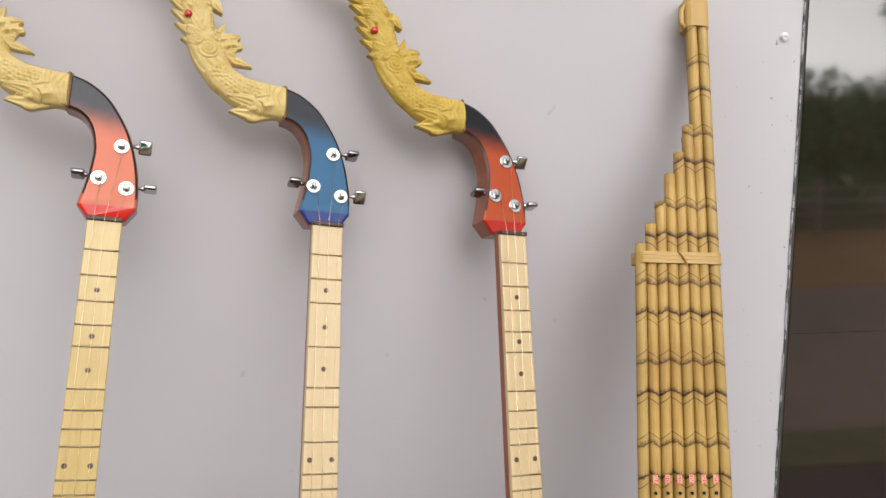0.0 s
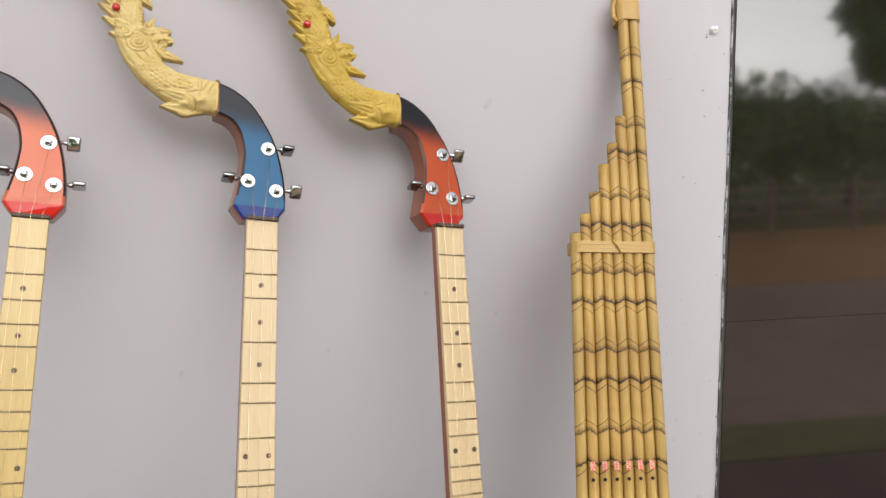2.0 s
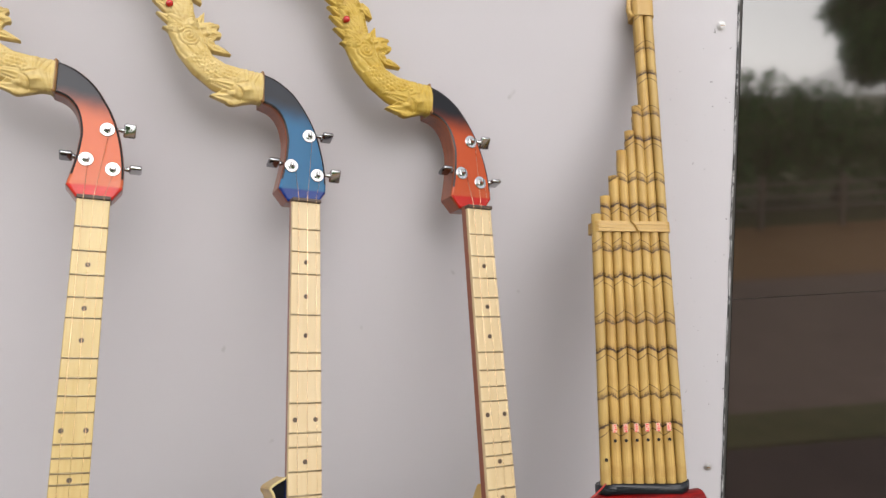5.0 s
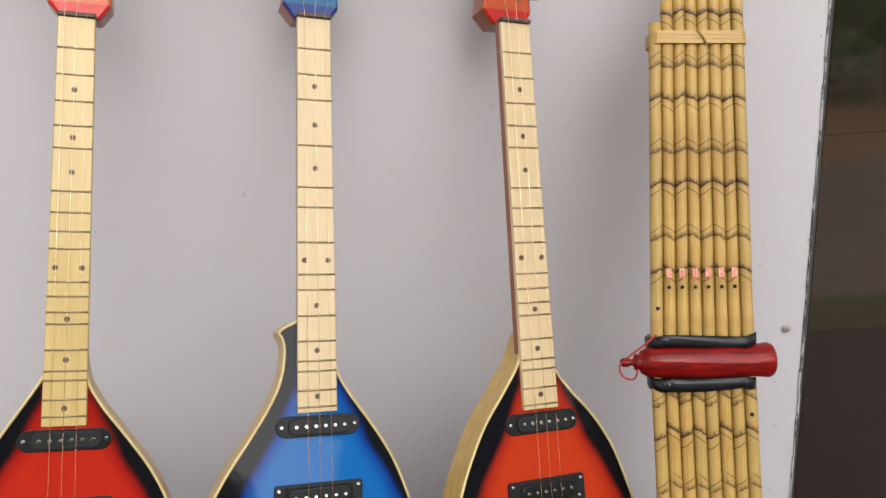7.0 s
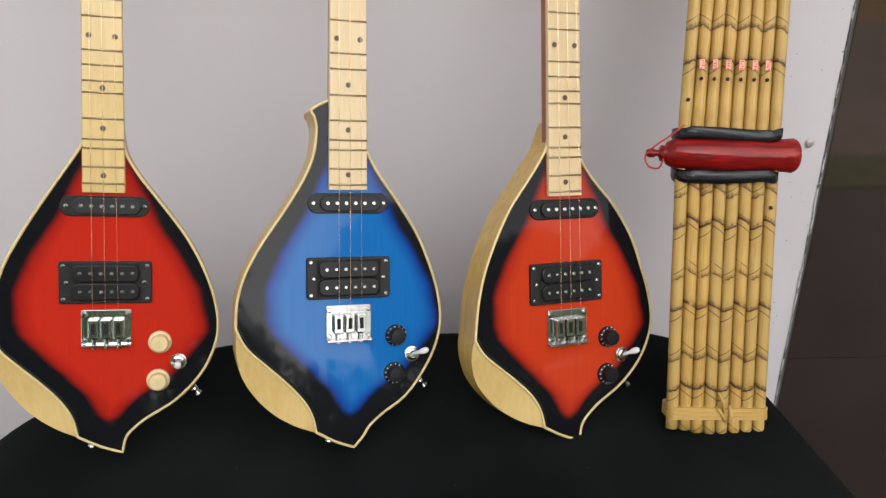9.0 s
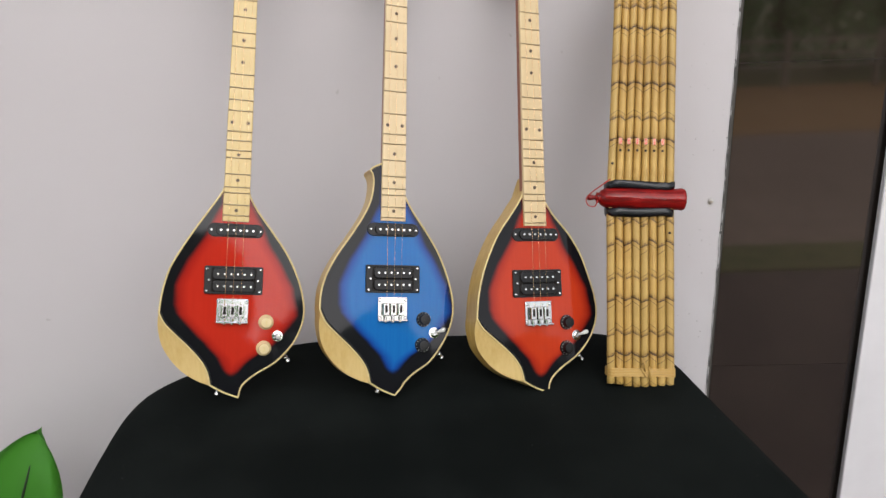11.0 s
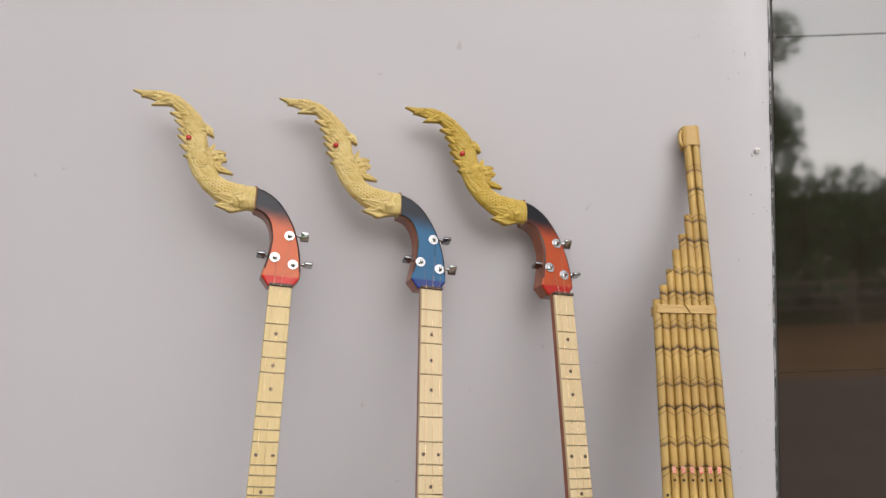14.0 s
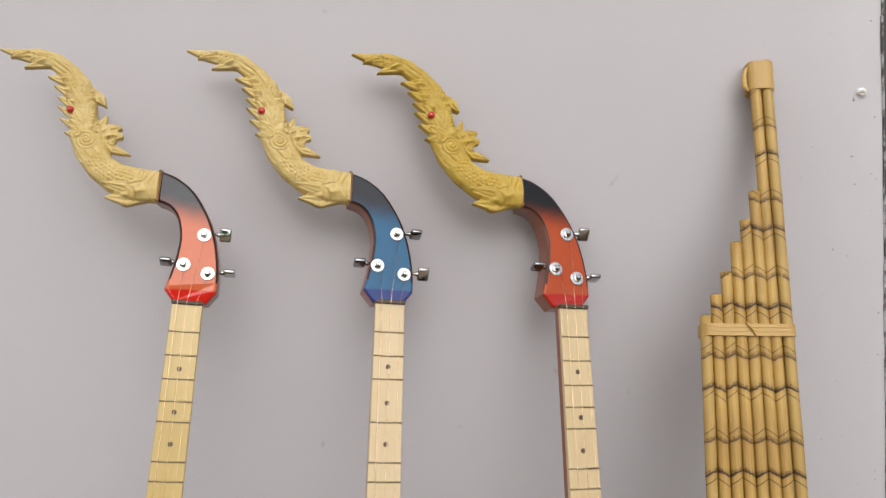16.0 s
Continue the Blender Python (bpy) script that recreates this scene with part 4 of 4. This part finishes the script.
def lute(kind, m, label):
    """Long-necked electric lute; kind: red, blue or orange."""
    burst, head_paint, maple, carved, side = {
        "red": (M_BURST_RED, M_HEAD_RED, M_MAPLE_Y, CARVED, M_SIDE),
        "blue": (M_BURST_BLUE, M_HEAD_BLUE, M_MAPLE, CARVED, M_SIDE),
        "orange": (M_BURST_ORANGE, M_HEAD_ORANGE, M_MAPLE, CARVED_DEEP, M_SIDE)}[kind]
    t = tagged(new("lute"), label, "lute", "lutes leaning in a row")
    lute_body(t, burst, side, kind)
    frets = {"red": [35.0, 63.2, 91.2, 117.0, 140.4, 185.3, 207.3, 226.9, 244.7, 278.6, 293.6, 309.6, 321.6, 348.1, 369.3, 378.6, 398.1, 415.2],
             "blue": [36.6, 65.1, 92.8, 142.7, 188.0, 209.5, 247.1, 281.1, 297.3, 324.6, 351.2, 371.8, 382.3, 402.3, 419.4],
             "orange": [36.1, 64.6, 93.1, 118.4, 142.5, 187.0, 209.2, 229.2, 246.9, 280.6, 296.6, 311.8, 325.2, 350.7, 372.2, 382.9, 402.4, 420.0]}[kind]
    mid = {"red": (79, 129.2, 165.3, 264, 316.5, 357.8, 406.8), "blue": (78, 120.2, 167.3, 265.9, 313.7, 360.9, 408.4), "orange": (77.4, 129.8, 167.2, 263.1, 318.8, 360.8, 409.5)}[kind]
    dots = [(0, v) for i, v in enumerate(mid) if i != 3] + [(-12.5, mid[3]), (12.5, mid[3])]
    fingerboard(t, maple, frets, dots, 0.4245)
    headstock(t, head_paint)
    head = new("carved_head", carved)
    head.parent = t
    tagged(head, "carved yellow wooden serpent head with crest")
    part("collar_ring", box((0.005, 0.0425, 0.024), (-0.0540, 0.1490, -0.0155), 0.002, 1), M_COLLAR, t)
    part("eye", lathe([(0.0046, -0.004), (0.0044, 0.0010), (0.0030, 0.0026), (0.0008, 0.0033)], pose(-0.1705, 0.2370, -0.0020), 14), M_RED_BEAD, t, "red bead eye", True)
    dark = M_DARKCHROME if kind == "blue" else M_CHROME
    posts = {"red": ((-0.0124, 0.0504), (0.0082, 0.0901), (0.0178, 0.0412)), "blue": ((-0.015, 0.0491), (0.0081, 0.092), (0.0189, 0.0401)), "orange": ((-0.0128, 0.0507), (0.0058, 0.0966), (0.0150, 0.040))}[kind]
    tuner(t, *posts[1], 1, {"red": 20, "blue": 70, "orange": 35}[kind], dark)
    tuner(t, *posts[0], -1, 75, M_DARKCHROME)
    tuner(t, *posts[2], 1, {"red": 80, "blue": 30, "orange": 80}[kind], M_CHROME)
    single_pickup(t, -0.439)
    double_pickup(t, -0.520)
    bridge(t, -0.569)
    cream = kind == "red"
    knob(t, 0.055, -0.5865, cream, 20)
    knob(t, 0.053, -0.629, cream, 60)
    switch(t, 0.074, -0.609, *((0, 0) if cream else (-20, 55)))
    for i, (px, py) in enumerate(posts):
        nx, bx = -0.011 + 0.011 * i, 0.001 + (i - 1) * 0.0125
        part("string", tube([(px + 0.003, py, 0.0045 + HEAD_DROP), (nx, 0.001, 0.0042 + NECK_RISE), (bx, -0.560, FACE_Z + 0.0105), (bx, -0.583, FACE_Z + 0.005)], 0.00021 + 0.00005 * (2 - i), 5), M_STRING, t, "", True)
    for x, y, a in ((0.089, -0.645, -50), (-0.014, -0.698, -110)):
        d = Vector((math.cos(radians(a)), math.sin(radians(a)), 0))
        b = lathe([(0.0045, -0.002), (0.0040, 0.004), (0.0030, 0.006), (0.0048, 0.009), (0.0048, 0.0105)], Matrix.Translation((x, y, FACE_Z - 0.020)) @ d.to_track_quat("Z", "Y").to_matrix().to_4x4(), 14)
        part("strap_button", b, M_CHROME, t, "", True)
    t.matrix_world = m
    return t


def leaning(x, y, z, lean, yaw, roll, size, spin=0.0):
    """A thing that leans back on the wall; spin turns it about its own length."""
    return pose(x, y, z, 90 - lean, 0, yaw) @ pose(0, 0, 0, 0, 0, roll) @ pose(0, 0, 0, 0, spin, 0) @ Matrix.Diagonal((*size, 1))


lute("red", leaning(-0.4288, 0.8487, 1.392, 20.08, 16, -9.64, (0.993, 0.993, 0.993), 3.8), "red and black sunburst electric lute with carved serpent head")
lute("blue", leaning(-0.1893, 0.8822, 1.3724, 21.72, 16, -8.39, (0.992, 0.992, 0.992), 7.6), "blue and black sunburst electric lute with carved serpent head")
lute("orange", leaning(0.0282, 0.8987, 1.3509, 22.29, 16, -6.36, (0.993, 0.993, 0.993), 10.6), "orange-red and black sunburst electric lute with golden carved serpent head")


# ---- bamboo mouth organ (axes: x across, y up the pipes, z out; foot at 0) ----
def cane(x0, x1, y0, y1, z, r, material, parent, marks=0.0):
    """A pipe from (x0, y0) up to (x1, y1), a little thicker at its joints; marks shifts the burnt rings along it."""
    ys = np.linspace(y0, y1, max(8, int((y1 - y0) / 0.012)))
    rings_r, pts = [], []
    for y in ys:
        pts.append(((x1 - x0) * (y - y0) / (y1 - y0), y - marks, z))
        joint = ((y - marks - 0.0617) % 0.0917) - 0.002
        rings_r.append(r * (1 + 0.012 * math.sin(y * 65 + x0 * 900) + 0.05 * math.exp(-(joint / 0.004) ** 2)))
    pipe = part("pipe", tube(pts, rings_r, 14), material, parent, "", True)
    pipe.location = (x0, marks, 0)
    return pipe, (pts[-1][0] + x0, y1, z)


def mouth_organ(m):
    k = tagged(new("mouth_organ"), "bamboo mouth organ with burnt marks and a dark red wooden windchest", "mouth organ")
    r = 0.0067
    pitch = 0.01405
    tops = [0.656, 0.680, 0.707, 0.742, 0.769, 0.804, 0.969, 0.971]
    low = [-0.011, -0.012, -0.015, -0.016, -0.019, -0.020, -0.0215, -0.023]
    for row in (0, 1):
        for i in range(8):
            x = -0.0492 + pitch * i + 0.0065 * row
            z = -0.0075 - 0.0175 * row
            top = tops[i] - 0.008 * row
            # the pipes draw together towards the top and swing a little aside below
            gather = (0.0067 - 0.00115 * i) * (top - 0.29) / 0.35 if i < 6 else -0.002
            mat = M_BAMBOO_A if (i + row) % 2 else M_BAMBOO_B
            cane(x + 0.006, x - 0.0005, low[i] + 0.002 * row, 0.296, z, r, mat, k, 0.0125)
            _, end = cane(x - 0.0005, x + gather, 0.288, top, z, r * 0.97, mat, k)
            part("pipe_mouth", lathe([(r * 0.66, 0.0), (r * 0.66, 0.0006)], pose(end[0], end[1] + 0.0002, end[2], -90, 0, 0), 12), M_HOLE, k)
    # rattan bands: three flat strands round the pipes, and a tie
    for y, w, xc in ((0.0055, 0.1130, 0.0068), (0.637, 0.1035, 0.0042)):
        b = part("rattan_band", slab(shifted(rounded(w, 0.0335, 0.008, 4), xc, -0.015), 0, 0.0043, 0), M_RATTAN, k)
        b.matrix_local = pose(0, y, 0, 90, 0, 0)
        for j in (1, 2):
            s = again(b, k, pose(0, y + 0.0046 * j, 0, 90, 0, 0))
            s.scale = (0.997, 1.0, 1.0)
        part("tie", tube([(xc + 0.006, y - 0.006, 0.0022), (xc + 0.001, y + 0.004, 0.0036), (xc - 0.005, y + 0.011, 0.0026)], [0.0012, 0.0016, 0.0010], 7), M_RATTAN, k, "", True)
        if y < 0.1:
            part("tie_end", tube([(xc + 0.004, y + 0.004, 0.003), (xc + 0.002, y + 0.018, 0.004), (xc - 0.004, y + 0.028, 0.003)], [0.0020, 0.0015, 0.0005], 6), M_RATTAN, k, "", True)
            part("knot", tube([(xc + 0.010, y - 0.007, 0.003), (xc + 0.012, y + 0.003, 0.0045), (xc + 0.010, y + 0.013, 0.003)], [0.0018, 0.0026, 0.0016], 7), M_RATTAN, k, "", True)
    for j in range(12):
        s = part("top_binding", slab(shifted(rounded(0.0305 + 0.0003 * (j % 2), 0.0310, 0.009, 4), 0.0405, -0.015), 0, 0.0031, 0), M_RATTAN, k)
        s.matrix_local = pose(0, 0.936 + 0.003 * j, 0, 90, 0, 0)
    part("binding_knot", tube([(0.0245, 0.931, -0.006), (0.0205, 0.939, -0.007), (0.0205, 0.953, -0.006), (0.0240, 0.962, -0.004)], [0.0025, 0.0035, 0.003, 0.0015], 7), M_RATTAN, k, "", True)
    # windchest: a turned barrel lying across the pipes
    axis = pose(-0.004, 0.2945, -0.008, 0, 90, 0)
    prof = [(0.0040, -0.088), (0.0055, -0.085), (0.0055, -0.080), (0.0036, -0.077), (0.0044, -0.074), (0.0100, -0.072), (0.0100, -0.069), (0.0088, -0.0675),
            (0.0140, -0.065), (0.0180, -0.058), (0.0205, -0.045), (0.0218, -0.015), (0.0220, 0.015), (0.0212, 0.045), (0.0200, 0.060), (0.0206, 0.070), (0.0214, 0.077), (0.0196, 0.0800), (0.0110, 0.0785)]
    part("windchest", lathe([(rr * 0.87, h * 0.955) for rr, h in prof], axis, 36), M_LACQUER, k, "turned dark red lacquered windchest", True)
    for y, w in ((0.3155, 0.117), (0.2715, 0.114)):
        lump = slab(rounded(w, 0.041, 0.018, 7), -0.0066, 0.0066, 0.0045)
        bmesh.ops.transform(lump, matrix=pose(-0.0005, y, -0.0135, 90, 0, 0), verts=lump.verts[:])
        rr = random.Random(int(y * 1000))
        bmesh.ops.subdivide_edges(lump, edges=lump.edges[:], cuts=2)
        for v in lump.verts:
            v.co.y += 0.0016 * math.sin(v.co.x * 190 + y * 50) + rr.uniform(-0.0006, 0.0006)
        part("wax_seal", lump, M_WAX, k, "black wax seal round the pipes", True)
    part("cord", tube(smooth_line([(-0.054, 0.324, 0.006), (-0.068, 0.314, 0.010), (-0.084, 0.302, 0.008), (-0.092, 0.292, 0.002), (-0.089, 0.281, 0.004), (-0.079, 0.279, 0.008), (-0.075, 0.289, 0.010)], 4), 0.0010, 6), M_CORD, k, "thin red cord", True)
    # finger holes and small stickers with unreadable marks
    for i in range(1, 7):
        x = -0.0492 + pitch * i
        part("finger_hole", lathe([(0.0020, 0.0), (0.0020, 0.0008)], pose(x - 0.0015, 0.373, -0.0008), 12), M_HOLE, k)
        lab = box((0.0056, 0.0100, 0.0005), (x - 0.0015, 0.388, -0.0001), 0.0002, 1)
        st = part("sticker", lab, M_LABEL, k, "pale pink sticker with red marks")
        rr = random.Random(70 + i)
        for q in range(4):
            part("bar", box((rr.uniform(0.0012, 0.0038), 0.0013, 0.0003), (x - 0.0015 + rr.uniform(-0.0012, 0.0012), 0.3915 - 0.0025 * q, 0.0003)), M_LABEL_INK, st)
    part("finger_hole", lathe([(0.0022, 0.0), (0.0022, 0.0008)], pose(-0.0492, 0.351, -0.0008), 12), M_HOLE, k)
    part("finger_hole", lathe([(0.0022, 0.0), (0.0022, 0.0008)], pose(0.0478, 0.2384, -0.0008), 12), M_HOLE, k)
    k.matrix_world = m
    return k


mouth_organ(leaning(0.1845, 0.6382, 0.7280, 19.29, 10, -6.44, (0.9937, 0.9937, 0.9937), -5.5))


# ---- potted plant beside the table ----
def potted_plant():
    p = tagged(new("potted_plant"), "broad green leaf of a potted plant beside the table", "plant")
    part("pot", lathe([(0.085, 0.022), (0.12, 0.20), (0.128, 0.205), (0.128, 0.225), (0.115, 0.225), (0.11, 0.19)], None, 28), M_BARK, p, "brown plant pot", True)
    for tip, base, width, fold in (((0.055, -0.02, 0.600), (-0.02, -0.03, 0.36), 0.105, 0.02), ((-0.14, -0.06, 0.56), (-0.06, -0.04, 0.36), 0.09, 0.02)):
        a, b = Vector(base), Vector(tip)
        part("stalk", tube([(0, 0, 0.19), (base[0] * 0.7, base[1], 0.28), base], [0.006, 0.005, 0.004], 8), M_VEIN, p, "", True)
        bm = bmesh.new()
        d = (b - a)
        side = d.cross(Vector((0, -1, 0.15))).normalized()
        nrm = side.cross(d).normalized()
        rows, n = [], 16
        for i in range(n + 1):
            t = i / n
            w = width * (math.sin(math.pi * min(1, t * 0.93 + 0.07)) ** 0.72) * (1 - 0.25 * t)
            c = a + d * t - nrm * 0.06 * t * t
            rows.append([bm.verts.new(c + side * w * s + nrm * (fold * abs(s) + 0.004 * math.sin(9 * t + 4 * s))) for s in (-1, -0.66, -0.33, 0, 0.33, 0.66, 1)])
        for ra, rb in zip(rows, rows[1:]):
            for i in range(6):
                bm.faces.new((ra[i], ra[i + 1], rb[i + 1], rb[i]))
        bmesh.ops.solidify(bm, geom=bm.faces[:], thickness=0.0008)
        leaf = part("leaf", bm, M_LEAF, p, "", True)
        part("midrib", tube([a + d * t - nrm * (0.06 * t * t) + nrm * -0.001 for t in (0.05, 0.3, 0.5, 0.7, 0.9)], [0.003, 0.003, 0.0025, 0.002, 0.001], 6), M_VEIN, leaf, "", True)
    p.location = (-0.983, 0.76, -0.030)


potted_plant()
